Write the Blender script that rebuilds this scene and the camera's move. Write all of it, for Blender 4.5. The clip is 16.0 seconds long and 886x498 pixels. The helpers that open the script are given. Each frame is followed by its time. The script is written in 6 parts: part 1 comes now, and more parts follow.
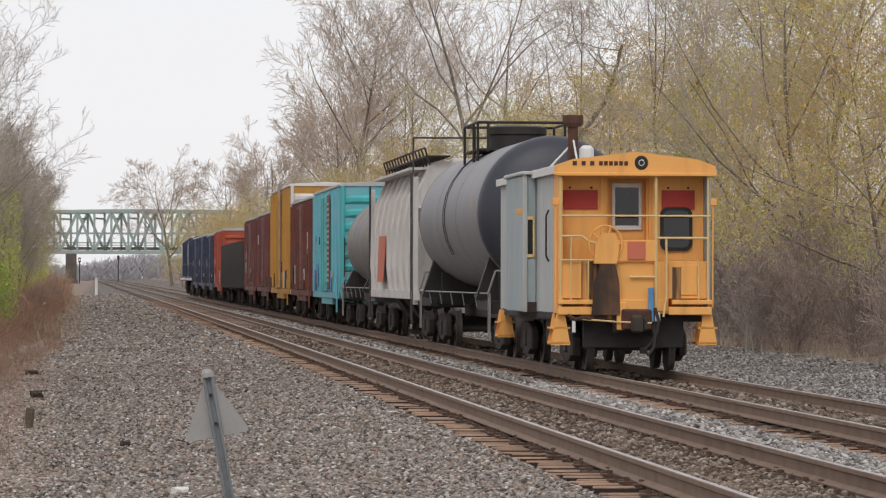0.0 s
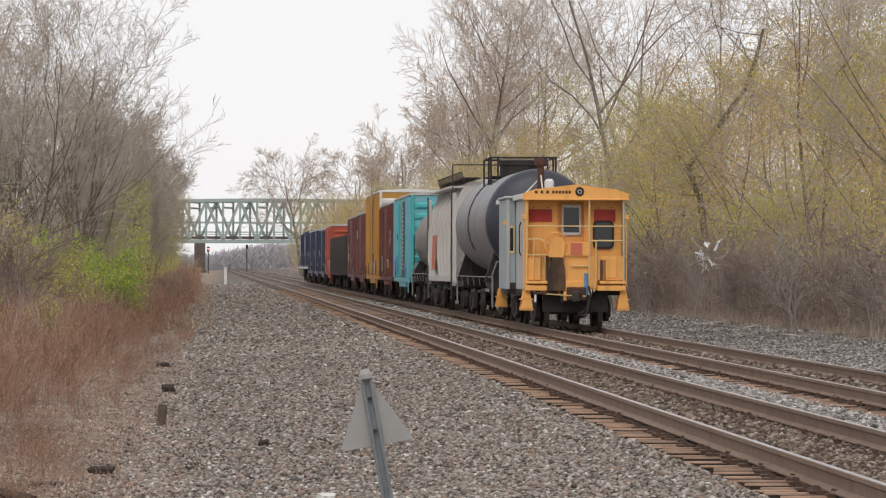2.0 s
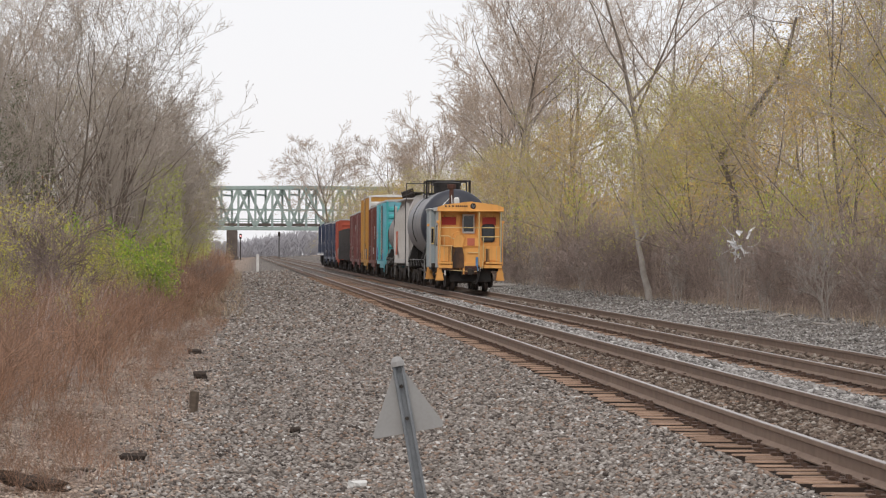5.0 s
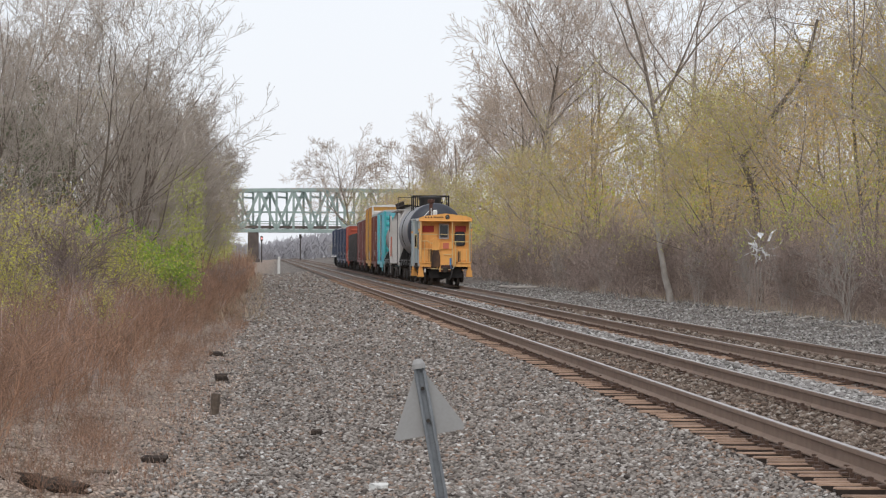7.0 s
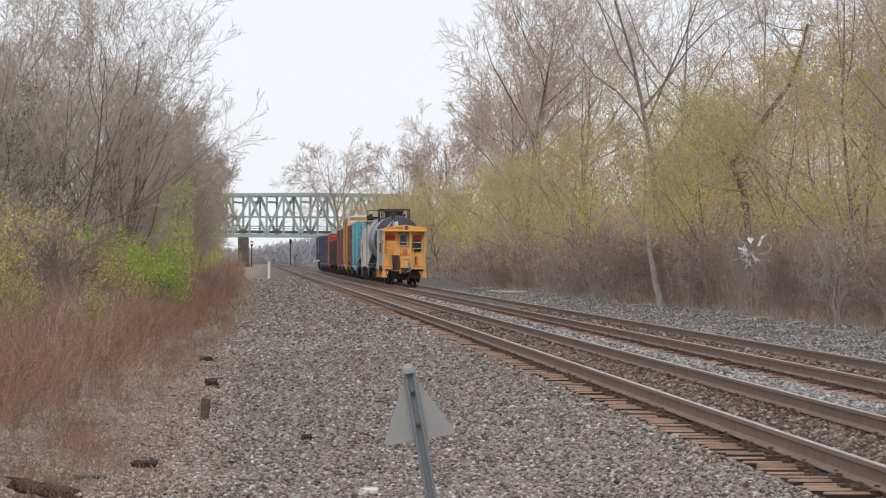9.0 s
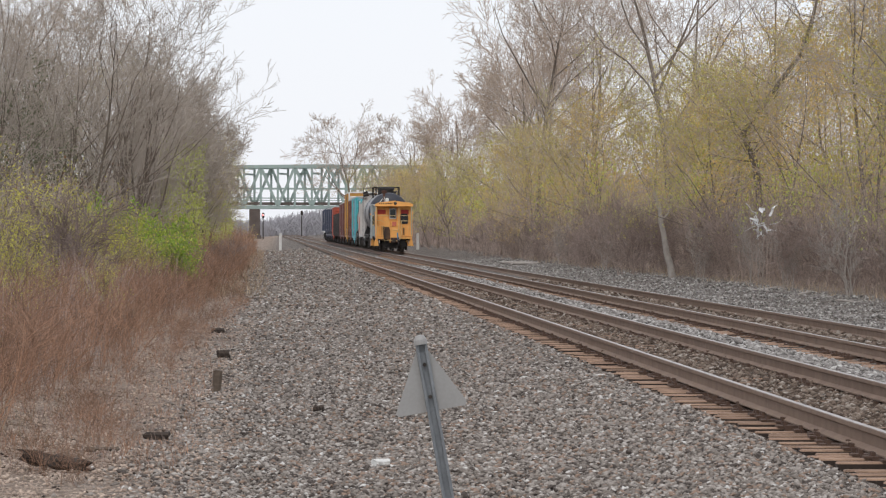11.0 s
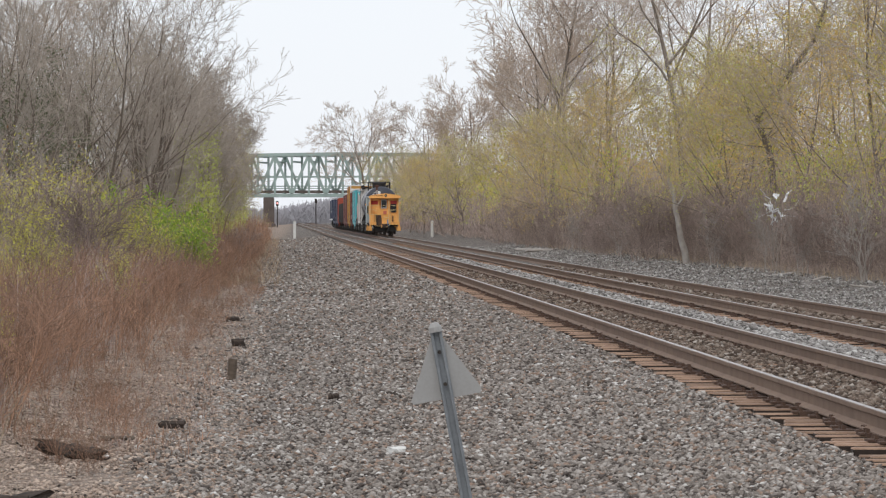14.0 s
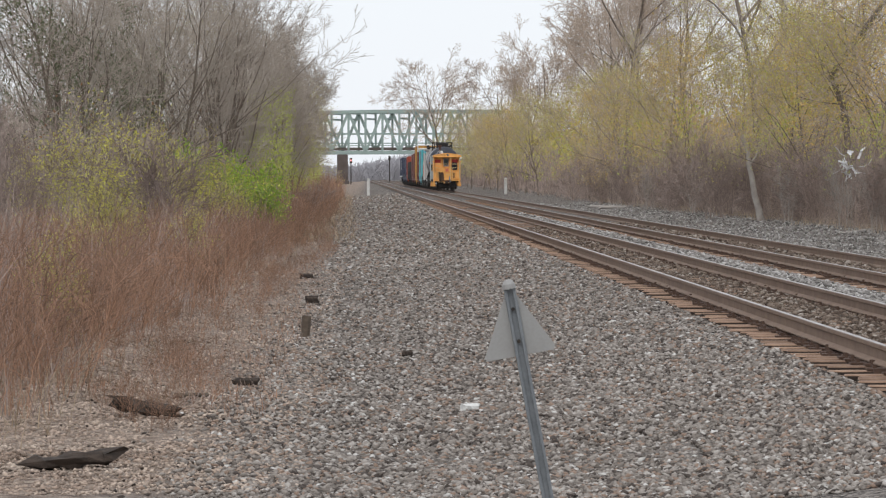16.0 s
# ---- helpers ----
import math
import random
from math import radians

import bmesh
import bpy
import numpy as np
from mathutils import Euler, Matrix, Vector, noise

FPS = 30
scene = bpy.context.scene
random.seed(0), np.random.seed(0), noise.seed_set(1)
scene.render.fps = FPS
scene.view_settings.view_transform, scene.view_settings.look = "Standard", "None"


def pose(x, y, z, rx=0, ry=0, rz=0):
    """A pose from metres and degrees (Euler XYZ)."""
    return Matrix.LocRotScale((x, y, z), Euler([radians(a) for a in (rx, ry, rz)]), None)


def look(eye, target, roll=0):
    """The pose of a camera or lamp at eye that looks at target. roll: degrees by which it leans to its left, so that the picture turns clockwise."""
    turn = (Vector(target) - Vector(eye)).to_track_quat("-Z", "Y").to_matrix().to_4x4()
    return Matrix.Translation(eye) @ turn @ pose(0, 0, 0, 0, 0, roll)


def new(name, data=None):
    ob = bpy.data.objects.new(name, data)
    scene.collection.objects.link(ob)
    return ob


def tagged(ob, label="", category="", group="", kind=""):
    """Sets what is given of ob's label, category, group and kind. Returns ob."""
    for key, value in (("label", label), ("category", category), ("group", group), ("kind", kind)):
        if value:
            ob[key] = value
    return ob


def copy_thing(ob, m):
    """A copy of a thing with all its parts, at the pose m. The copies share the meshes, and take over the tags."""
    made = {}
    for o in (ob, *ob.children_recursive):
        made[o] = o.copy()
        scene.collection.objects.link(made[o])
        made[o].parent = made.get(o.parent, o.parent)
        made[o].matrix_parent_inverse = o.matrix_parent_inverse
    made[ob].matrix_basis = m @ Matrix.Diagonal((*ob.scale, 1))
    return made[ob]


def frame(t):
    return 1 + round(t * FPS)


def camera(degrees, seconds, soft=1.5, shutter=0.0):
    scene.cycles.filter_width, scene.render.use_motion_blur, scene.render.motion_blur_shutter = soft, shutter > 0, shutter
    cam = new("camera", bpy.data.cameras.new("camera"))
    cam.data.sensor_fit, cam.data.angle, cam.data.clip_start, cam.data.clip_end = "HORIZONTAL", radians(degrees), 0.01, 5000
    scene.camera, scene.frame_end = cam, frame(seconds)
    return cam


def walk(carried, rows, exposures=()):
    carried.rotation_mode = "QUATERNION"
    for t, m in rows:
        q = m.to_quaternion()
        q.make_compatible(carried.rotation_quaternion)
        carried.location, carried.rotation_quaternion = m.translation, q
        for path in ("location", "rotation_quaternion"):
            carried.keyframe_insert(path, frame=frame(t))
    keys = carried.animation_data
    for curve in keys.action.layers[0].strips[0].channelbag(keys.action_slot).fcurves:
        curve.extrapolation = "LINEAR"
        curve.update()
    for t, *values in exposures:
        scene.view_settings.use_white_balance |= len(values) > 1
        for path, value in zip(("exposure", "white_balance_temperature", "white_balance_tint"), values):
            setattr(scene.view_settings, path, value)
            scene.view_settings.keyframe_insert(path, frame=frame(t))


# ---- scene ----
cam = camera(11.93, 16.0, soft=1.2)
EYE = 1.6          # above the near rails' heads, which lie at z = 0
# seconds, pitch, lean, yaw; the camera stands on one spot and pans
PAN = [
    (0.0, 0.4039, -0.1155, -4.648), (0.5, 0.4359, -0.0611, -4.3418), (1.0, 0.3437, -0.3957, -3.7138),
    (1.5, 0.2225, -0.2545, -3.5086), (2.0, 0.2578, -0.1534, -2.9234), (2.5, 0.2735, -0.1701, -2.4839),
    (3.0, 0.1565, -0.2298, -2.4858), (5.5, 0.0897, -0.3567, -2.4507), (6.0, 0.2836, -0.4109, -2.2916),
    (6.5, 0.2262, -0.1705, -2.1566), (7.0, 0.1194, -0.2952, -2.2031), (7.5, 0.1100, -0.2770, -2.2201),
    (8.0, 0.0438, -0.4777, -2.2422), (8.5, 0.0740, -0.4978, -2.3661), (9.0, 0.1854, -0.3104, -2.3369),
    (9.5, 0.0082, -0.2952, -2.3064), (10.0, -0.1751, -0.2101, -2.3126), (12.5, -0.2215, 0.0, -1.9473),
    (13.0, -0.2337, 0.0467, -1.8849), (13.5, -0.2667, 0.0909, -1.9086), (14.0, -0.3752, 0.1612, -1.9912),
    (14.5, -0.4089, -0.0004, -1.9832), (15.0, -0.5335, 0.3092, -1.8021), (15.5, -0.7929, 0.2040, -1.6156),
    (16.0, -0.9528, 0.1861, -0.9968),
]
WHITE_BALANCE = [(0.0, 0.05, 6700, 13), (0.5, 0.1, 6750, 13), (3.0, 0.12, 6800, 13), (5.5, 0.12, 6600, 13), (6.5, 0.12, 6380, 11), (10.0, 0.12, 6450, 12), (16.0, 0.12, 6380, 10)]
walk(cam, [(t, pose(0.106 if t == 0 else 0, -3.2 if t == 0 else 0, EYE, 90 + p, r, y)) for t, p, r, y in PAN], WHITE_BALANCE)

# ---- world and light: a bright overcast spring day ----
world = bpy.data.worlds.new("overcast_sky")
scene.world = world
world.use_nodes = True
wn, wl = world.node_tree.nodes, world.node_tree.links
sky = wn.new("ShaderNodeTexSky")
sky.sky_type, sky.sun_disc = "NISHITA", False
sky.sun_elevation, sky.sun_rotation = radians(52), radians(200)
dim = wn.new("ShaderNodeMix")
dim.data_type, dim.blend_type = "RGBA", "MULTIPLY"
dim.inputs[0].default_value = 1.0
dim.inputs[7].default_value = (0.1, 0.1, 0.1, 1)
veil = wn.new("ShaderNodeMix")
veil.data_type = "RGBA"
veil.inputs[0].default_value = 0.88
veil.inputs[7].default_value = (0.875, 0.90, 0.94, 1)
wl.new(sky.outputs[0], dim.inputs[6])
wl.new(dim.outputs[2], veil.inputs[6])
wl.new(veil.outputs[2], wn["Background"].inputs[0])
wn["Background"].inputs[1].default_value = 1.0
sun = new("sun", bpy.data.lights.new("sun", "SUN"))
sun.data.energy, sun.data.angle, sun.data.color = 0.95, radians(25), (1.0, 0.975, 0.94)
sun.matrix_world = look((0, 0, 50), (14, 46, 0))


# ---- materials ----
def mat(name, base, rough=0.8, metal=0.0, other=None, scale=6.0, amount=0.5, bump=0.0, fine=60.0, island=0.0, stretch=(1, 1, 1), spec=0.4, streak=None, streak_at=(0.52, 0.75)):
    """A surface of two tones, mixed by coarse and fine noise in object space, with fine relief."""
    m = bpy.data.materials.new(name)
    m.use_nodes = True
    n, l = m.node_tree.nodes, m.node_tree.links
    b = n["Principled BSDF"]
    b.inputs["Roughness"].default_value, b.inputs["Metallic"].default_value = rough, metal
    b.inputs["Specular IOR Level"].default_value = spec
    other = other or tuple(c * 0.6 for c in base)
    tc, mp = n.new("ShaderNodeTexCoord"), n.new("ShaderNodeMapping")
    mp.inputs["Scale"].default_value = stretch
    l.new(tc.outputs["Object"], mp.inputs[0])
    big, small = n.new("ShaderNodeTexNoise"), n.new("ShaderNodeTexNoise")
    big.inputs["Scale"].default_value, big.inputs["Detail"].default_value = scale, 5
    small.inputs["Scale"].default_value, small.inputs["Detail"].default_value = fine, 3
    for q in (big, small):
        l.new(mp.outputs[0], q.inputs["Vector"])
    add = n.new("ShaderNodeMath")
    add.operation = "MULTIPLY_ADD"
    add.inputs[1].default_value, add.inputs[2].default_value = 0.45, -0.225
    l.new(small.outputs[0], add.inputs[0])
    tot = n.new("ShaderNodeMath")
    l.new(big.outputs[0], tot.inputs[0]); l.new(add.outputs[0], tot.inputs[1])
    ramp = n.new("ShaderNodeMapRange")
    ramp.inputs[1].default_value, ramp.inputs[2].default_value = 0.5 - 0.22, 0.5 + 0.22
    ramp.inputs[4].default_value = amount * 2
    last = ramp.outputs[0]
    l.new(tot.outputs[0], ramp.inputs[0])
    mix = n.new("ShaderNodeMix")
    mix.data_type = "RGBA"
    mix.inputs[6].default_value, mix.inputs[7].default_value = (*base, 1), (*other, 1)
    l.new(last, mix.inputs[0])
    colour = mix.outputs[2]
    if island:
        geo, info, hsv, mr = n.new("ShaderNodeNewGeometry"), n.new("ShaderNodeObjectInfo"), n.new("ShaderNodeHueSaturation"), n.new("ShaderNodeMapRange")
        s = n.new("ShaderNodeMath")
        l.new(geo.outputs["Random Per Island"], s.inputs[0])
        half = n.new("ShaderNodeMath"); half.operation = "MULTIPLY"; half.inputs[1].default_value = 0.5
        l.new(info.outputs["Random"], half.inputs[0]); l.new(half.outputs[0], s.inputs[1])
        mr.inputs[2].default_value = 1.5
        mr.inputs[3].default_value, mr.inputs[4].default_value = 1 - island, 1 + island
        l.new(s.outputs[0], mr.inputs[0]); l.new(mr.outputs[0], hsv.inputs["Value"])
        l.new(colour, hsv.inputs["Color"])
        colour = hsv.outputs[0]
    if streak:                                   # dirt and rust that has run down the sides
        mp2, st, mr2, mx = n.new("ShaderNodeMapping"), n.new("ShaderNodeTexNoise"), n.new("ShaderNodeMapRange"), n.new("ShaderNodeMix")
        mp2.inputs["Scale"].default_value = (2.2, 2.2, 0.25)
        l.new(tc.outputs["Object"], mp2.inputs[0]); l.new(mp2.outputs[0], st.inputs["Vector"])
        st.inputs["Scale"].default_value, st.inputs["Detail"].default_value = 1.6, 6
        mr2.inputs[1].default_value, mr2.inputs[2].default_value, mr2.inputs[4].default_value = *streak_at, streak[3]
        l.new(st.outputs[0], mr2.inputs[0])
        mx.data_type = "RGBA"
        mx.inputs[7].default_value = (*streak[:3], 1)
        l.new(mr2.outputs[0], mx.inputs[0]); l.new(colour, mx.inputs[6])
        colour = mx.outputs[2]
    l.new(colour, b.inputs["Base Color"])
    if bump:
        bp = n.new("ShaderNodeBump")
        bp.inputs["Distance"].default_value = bump
        l.new(tot.outputs[0], bp.inputs["Height"]); l.new(bp.outputs[0], b.inputs["Normal"])
    return m


def leaf_mat(name, base, other, island=0.35):
    m = mat(name, base, 0.7, 0, other, scale=0.5, amount=0.5, island=island)
    n, l = m.node_tree.nodes, m.node_tree.links
    b, out = n["Principled BSDF"], n["Material Output"]
    tr, mx = n.new("ShaderNodeBsdfTranslucent"), n.new("ShaderNodeMixShader")
    mx.inputs[0].default_value = 0.35
    l.new(b.inputs["Base Color"].links[0].from_socket, tr.inputs[0])
    l.new(b.outputs[0], mx.inputs[1]); l.new(tr.outputs[0], mx.inputs[2]); l.new(mx.outputs[0], out.inputs[0])
    return m


def gravel_mat():
    m = bpy.data.materials.new("gravel_bed")
    m.use_nodes = True
    n, l = m.node_tree.nodes, m.node_tree.links
    b = n["Principled BSDF"]
    b.inputs["Roughness"].default_value = 0.95
    b.inputs["Specular IOR Level"].default_value = 0.2
    tc = n.new("ShaderNodeTexCoord")
    vor = n.new("ShaderNodeTexVoronoi"); vor.inputs["Scale"].default_value = 24
    big = n.new("ShaderNodeTexNoise"); big.inputs["Scale"].default_value, big.inputs["Detail"].default_value = 0.55, 6
    for q in (vor, big):
        l.new(tc.outputs["Object"], q.inputs["Vector"])
    ramp = n.new("ShaderNodeValToRGB")
    ramp.color_ramp.elements[0].color, ramp.color_ramp.elements[1].color = (0.045, 0.038, 0.033, 1), (0.38, 0.335, 0.295, 1)
    sep = n.new("ShaderNodeSeparateColor")
    l.new(vor.outputs["Color"], sep.inputs[0]); l.new(sep.outputs[0], ramp.inputs[0])
    tint = n.new("ShaderNodeMix"); tint.data_type = "RGBA"
    tint.inputs[7].default_value = (0.15, 0.125, 0.105, 1)
    mr = n.new("ShaderNodeMapRange")
    mr.inputs[1].default_value, mr.inputs[2].default_value, mr.inputs[4].default_value = 0.42, 0.7, 0.6
    l.new(big.outputs[0], mr.inputs[0]); l.new(mr.outputs[0], tint.inputs[0]); l.new(ramp.outputs[0], tint.inputs[6])
    # bare earth and leaf litter where the gravel thins out, left of the gravel strip and under the trees
    sx = n.new("ShaderNodeSeparateXYZ"); l.new(tc.outputs["Object"], sx.inputs[0])
    nz = n.new("ShaderNodeTexNoise"); nz.inputs["Scale"].default_value, nz.inputs["Detail"].default_value = 0.9, 7
    l.new(tc.outputs["Object"], nz.inputs["Vector"])
    wob = n.new("ShaderNodeMath"); wob.operation = "MULTIPLY_ADD"; wob.inputs[1].default_value = 3.4
    l.new(nz.outputs[0], wob.inputs[0]); l.new(sx.outputs[0], wob.inputs[2])
    left = n.new("ShaderNodeMapRange"); left.inputs[1].default_value, left.inputs[2].default_value = 1.5, -0.4
    right = n.new("ShaderNodeMapRange"); right.inputs[1].default_value, right.inputs[2].default_value = 18.4, 19.6
    l.new(wob.outputs[0], left.inputs[0]); l.new(wob.outputs[0], right.inputs[0])
    both = n.new("ShaderNodeMath"); both.operation = "MAXIMUM"
    l.new(left.outputs[0], both.inputs[0]); l.new(right.outputs[0], both.inputs[1])
    soil = n.new("ShaderNodeValToRGB")
    soil.color_ramp.elements[0].color, soil.color_ramp.elements[1].color = (0.17, 0.12, 0.092, 1), (0.50, 0.405, 0.325, 1)
    soil.color_ramp.elements[0].position, soil.color_ramp.elements[1].position = 0.35, 0.68
    fz = n.new("ShaderNodeTexNoise"); fz.inputs["Scale"].default_value, fz.inputs["Detail"].default_value = 7, 8
    l.new(tc.outputs["Object"], fz.inputs["Vector"]); l.new(fz.outputs[0], soil.inputs[0])
    fin = n.new("ShaderNodeMix"); fin.data_type = "RGBA"
    l.new(both.outputs[0], fin.inputs[0]); l.new(tint.outputs[2], fin.inputs[6]); l.new(soil.outputs[0], fin.inputs[7])
    l.new(fin.outputs[2], b.inputs["Base Color"])
    bp = n.new("ShaderNodeBump"); bp.inputs["Distance"].default_value, bp.inputs["Strength"].default_value = 0.06, 1.0
    l.new(vor.outputs["Distance"], bp.inputs["Height"]); bp.invert = True
    l.new(bp.outputs[0], b.inputs["Normal"])
    return m


GRAVEL = gravel_mat()


def stone_mat(name, tones):
    """Broken stone: each piece takes one of several tones, with a mottled face."""
    m = mat(name, (0.5, 0.5, 0.5), 0.95, other=(0.36, 0.35, 0.34), scale=9, amount=0.5, fine=90, spec=0.15)
    n, l = m.node_tree.nodes, m.node_tree.links
    b = n["Principled BSDF"]
    face = b.inputs["Base Color"].links[0].from_socket
    geo, ramp, mul = n.new("ShaderNodeNewGeometry"), n.new("ShaderNodeValToRGB"), n.new("ShaderNodeMix")
    ramp.color_ramp.interpolation = "CONSTANT"
    while len(ramp.color_ramp.elements) < len(tones):
        ramp.color_ramp.elements.new(0.5)
    at = 0.0
    for e, (share, colour) in zip(ramp.color_ramp.elements, tones):
        e.position, e.color = at, (*[2 * c for c in colour], 1)
        at += share
    l.new(geo.outputs["Random Per Island"], ramp.inputs[0])
    mul.data_type, mul.blend_type = "RGBA", "MULTIPLY"
    mul.inputs[0].default_value = 1.0
    l.new(ramp.outputs[0], mul.inputs[6]); l.new(face, mul.inputs[7])
    l.new(mul.outputs[2], b.inputs["Base Color"])
    return m


STONE = stone_mat("ballast_stone", [(0.16, (0.115, 0.097, 0.086)), (0.28, (0.24, 0.21, 0.184)), (0.28, (0.36, 0.322, 0.286)), (0.13, (0.33, 0.24, 0.185)), (0.12, (0.48, 0.44, 0.40)), (0.03, (0.66, 0.635, 0.60))])
STONE_BROWN = stone_mat("rust_stained_stone", [(0.3, (0.11, 0.082, 0.064)), (0.35, (0.20, 0.152, 0.12)), (0.25, (0.29, 0.235, 0.19)), (0.1, (0.42, 0.37, 0.32))])
CHIP = mat("dry_litter_chip", (0.50, 0.405, 0.33), 0.95, other=(0.29, 0.21, 0.16), scale=0.8, island=0.6, spec=0.2)
# aerial haze is mixed into this base colour of the far trees
HAZED_WOOD = mat("distant_hazed_wood", (0.42, 0.41, 0.43), 1.0, other=(0.36, 0.35, 0.365), scale=0.02, amount=0.5)
STONE_WHITE = stone_mat("pale_ballast_stone", [(0.2, (0.15, 0.14, 0.13)), (0.35, (0.30, 0.28, 0.262)), (0.33, (0.43, 0.41, 0.385)), (0.12, (0.60, 0.58, 0.55))])
RAIL_SIDE = mat("rusty_rail_steel", (0.235, 0.16, 0.112), 0.75, 0.05, (0.165, 0.105, 0.073), scale=3, bump=0.002)
RAIL_TOP = mat("worn_rail_head", (0.50, 0.46, 0.44), 0.38, 0.75, (0.32, 0.27, 0.24), scale=4)
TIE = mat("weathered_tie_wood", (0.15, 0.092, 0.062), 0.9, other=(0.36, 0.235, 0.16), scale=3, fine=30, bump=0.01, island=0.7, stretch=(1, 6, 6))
TIE_SIDE = mat("near_black_tie_side", (0.030, 0.021, 0.016), 0.9, other=(0.06, 0.04, 0.03), scale=4, fine=30, bump=0.01)
PLATE = mat("rusty_tie_plate", (0.12, 0.07, 0.048), 0.85, 0.1, (0.07, 0.045, 0.034))
BARK = mat("grey_bark", (0.225, 0.185, 0.15), 0.95, other=(0.145, 0.115, 0.09), scale=3, fine=25, bump=0.01, stretch=(1, 1, 0.3))
TWIG = mat("bare_twig", (0.52, 0.42, 0.335), 0.95, other=(0.42, 0.335, 0.265), scale=0.7)
TWIG_PALE = mat("pale_bare_twig", (0.50, 0.435, 0.37), 0.95, other=(0.38, 0.325, 0.27), scale=0.7)
TWIG_RED = mat("reddish_dead_stem", (0.35, 0.20, 0.125), 0.95, other=(0.20, 0.13, 0.095), scale=0.4, island=0.7)
STRAW = mat("dead_straw", (0.43, 0.34, 0.24), 0.95, other=(0.30, 0.22, 0.15), scale=0.6, island=0.45)
BRUSH = mat("dark_brush_stem", (0.25, 0.188, 0.16), 0.95, other=(0.39, 0.31, 0.27), scale=0.7, island=0.5)
BUD = leaf_mat("olive_buds", (0.64, 0.53, 0.15), (0.54, 0.47, 0.14))
BUD_GREEN = leaf_mat("light_green_buds", (0.54, 0.56, 0.14), (0.46, 0.50, 0.13))
BUD_OCHRE = leaf_mat("ochre_buds", (0.70, 0.48, 0.16), (0.60, 0.43, 0.15))
LEAF = leaf_mat("fresh_green_leaf", (0.26, 0.40, 0.055), (0.38, 0.47, 0.075))
LEAF_YELLOW = leaf_mat("yellow_green_leaf", (0.62, 0.56, 0.12), (0.50, 0.50, 0.11))
LEAF_DARK = leaf_mat("dark_cedar_leaf", (0.13, 0.15, 0.085), (0.18, 0.185, 0.11))
LITTER = leaf_mat("dead_leaf", (0.30, 0.16, 0.08), (0.22, 0.13, 0.075))
YELLOW = mat("faded_caboose_yellow", (0.88, 0.445, 0.125), 0.55, other=(0.80, 0.375, 0.10), scale=1.5, amount=0.4, bump=0.002, streak=(0.30, 0.15, 0.05, 0.35))
SOOTED = mat("soot_stained_yellow", (0.86, 0.43, 0.12), 0.6, other=(0.78, 0.36, 0.095), scale=1.5, amount=0.4, streak=(0.05, 0.03, 0.02, 0.95), streak_at=(0.40, 0.58))
SCORCH = mat("scorched_brown_plate", (0.17, 0.085, 0.04), 0.75, other=(0.06, 0.034, 0.022), scale=2.5, streak=(0.03, 0.02, 0.016, 0.8), streak_at=(0.42, 0.62))
BLUEGREY = mat("faded_blue_grey_paint", (0.30, 0.365, 0.385), 0.6, other=(0.38, 0.42, 0.42), scale=1.2, streak=(0.22, 0.22, 0.2, 0.4))
PALEGREY = mat("pale_grey_paint", (0.47, 0.485, 0.47), 0.6, other=(0.40, 0.41, 0.40), scale=1.2, streak=(0.25, 0.23, 0.2, 0.35))
RED = mat("faded_red_paint", (0.47, 0.05, 0.035), 0.6, other=(0.38, 0.04, 0.03), scale=2)
RED_PALE = mat("sun_bleached_red", (0.62, 0.17, 0.10), 0.6, scale=2, amount=0.2)
CREAM = mat("cream_handrail_paint", (0.74, 0.54, 0.24), 0.5, other=(0.6, 0.45, 0.22), scale=3)
BLACK = mat("greasy_black_steel", (0.018, 0.017, 0.017), 0.65, 0.2, (0.04, 0.034, 0.03), scale=3, bump=0.004)
UNDER = mat("dusty_underframe", (0.028, 0.024, 0.021), 0.85, 0.1, (0.065, 0.05, 0.04), scale=2, bump=0.004)
WHEEL = mat("wheel_steel", (0.06, 0.052, 0.048), 0.6, 0.4, (0.11, 0.09, 0.075), scale=3)
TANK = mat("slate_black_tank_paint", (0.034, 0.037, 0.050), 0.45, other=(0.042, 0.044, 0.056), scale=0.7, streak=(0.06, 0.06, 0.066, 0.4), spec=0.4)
# dusty barrel paint, with the sky's light on its side painted in
TANK_SKYLIT = mat("dusty_skylit_slate_paint", (0.19, 0.19, 0.20), 0.5, other=(0.225, 0.22, 0.222), scale=0.7, streak=(0.3, 0.285, 0.27, 0.5), spec=0.4)
TANK_GREY = mat("dusty_grey_tank_paint", (0.22, 0.205, 0.195), 0.6, other=(0.17, 0.155, 0.147), scale=0.9, streak=(0.30, 0.27, 0.24, 0.6))
HOPPER = mat("dusty_hopper_grey", (0.64, 0.62, 0.59), 0.75, other=(0.50, 0.47, 0.44), scale=0.8, streak=(0.30, 0.265, 0.23, 0.5))
TEAL = mat("teal_paint", (0.075, 0.47, 0.47), 0.5, other=(0.06, 0.38, 0.39), scale=1, streak=(0.12, 0.25, 0.25, 0.4))
TEAL_PALE = mat("bleached_teal_paint", (0.10, 0.42, 0.46), 0.55, scale=1, other=(0.20, 0.44, 0.52), streak=(0.17, 0.20, 0.2, 0.65))
BROWN = mat("oxide_brown_paint", (0.20, 0.058, 0.04), 0.7, other=(0.115, 0.04, 0.03), scale=1, streak=(0.17, 0.11, 0.09, 0.75), streak_at=(0.45, 0.75))
MAROON = mat("weathered_maroon_paint", (0.20, 0.062, 0.055), 0.7, other=(0.115, 0.045, 0.042), scale=1, streak=(0.24, 0.17, 0.145, 0.8), streak_at=(0.44, 0.75))
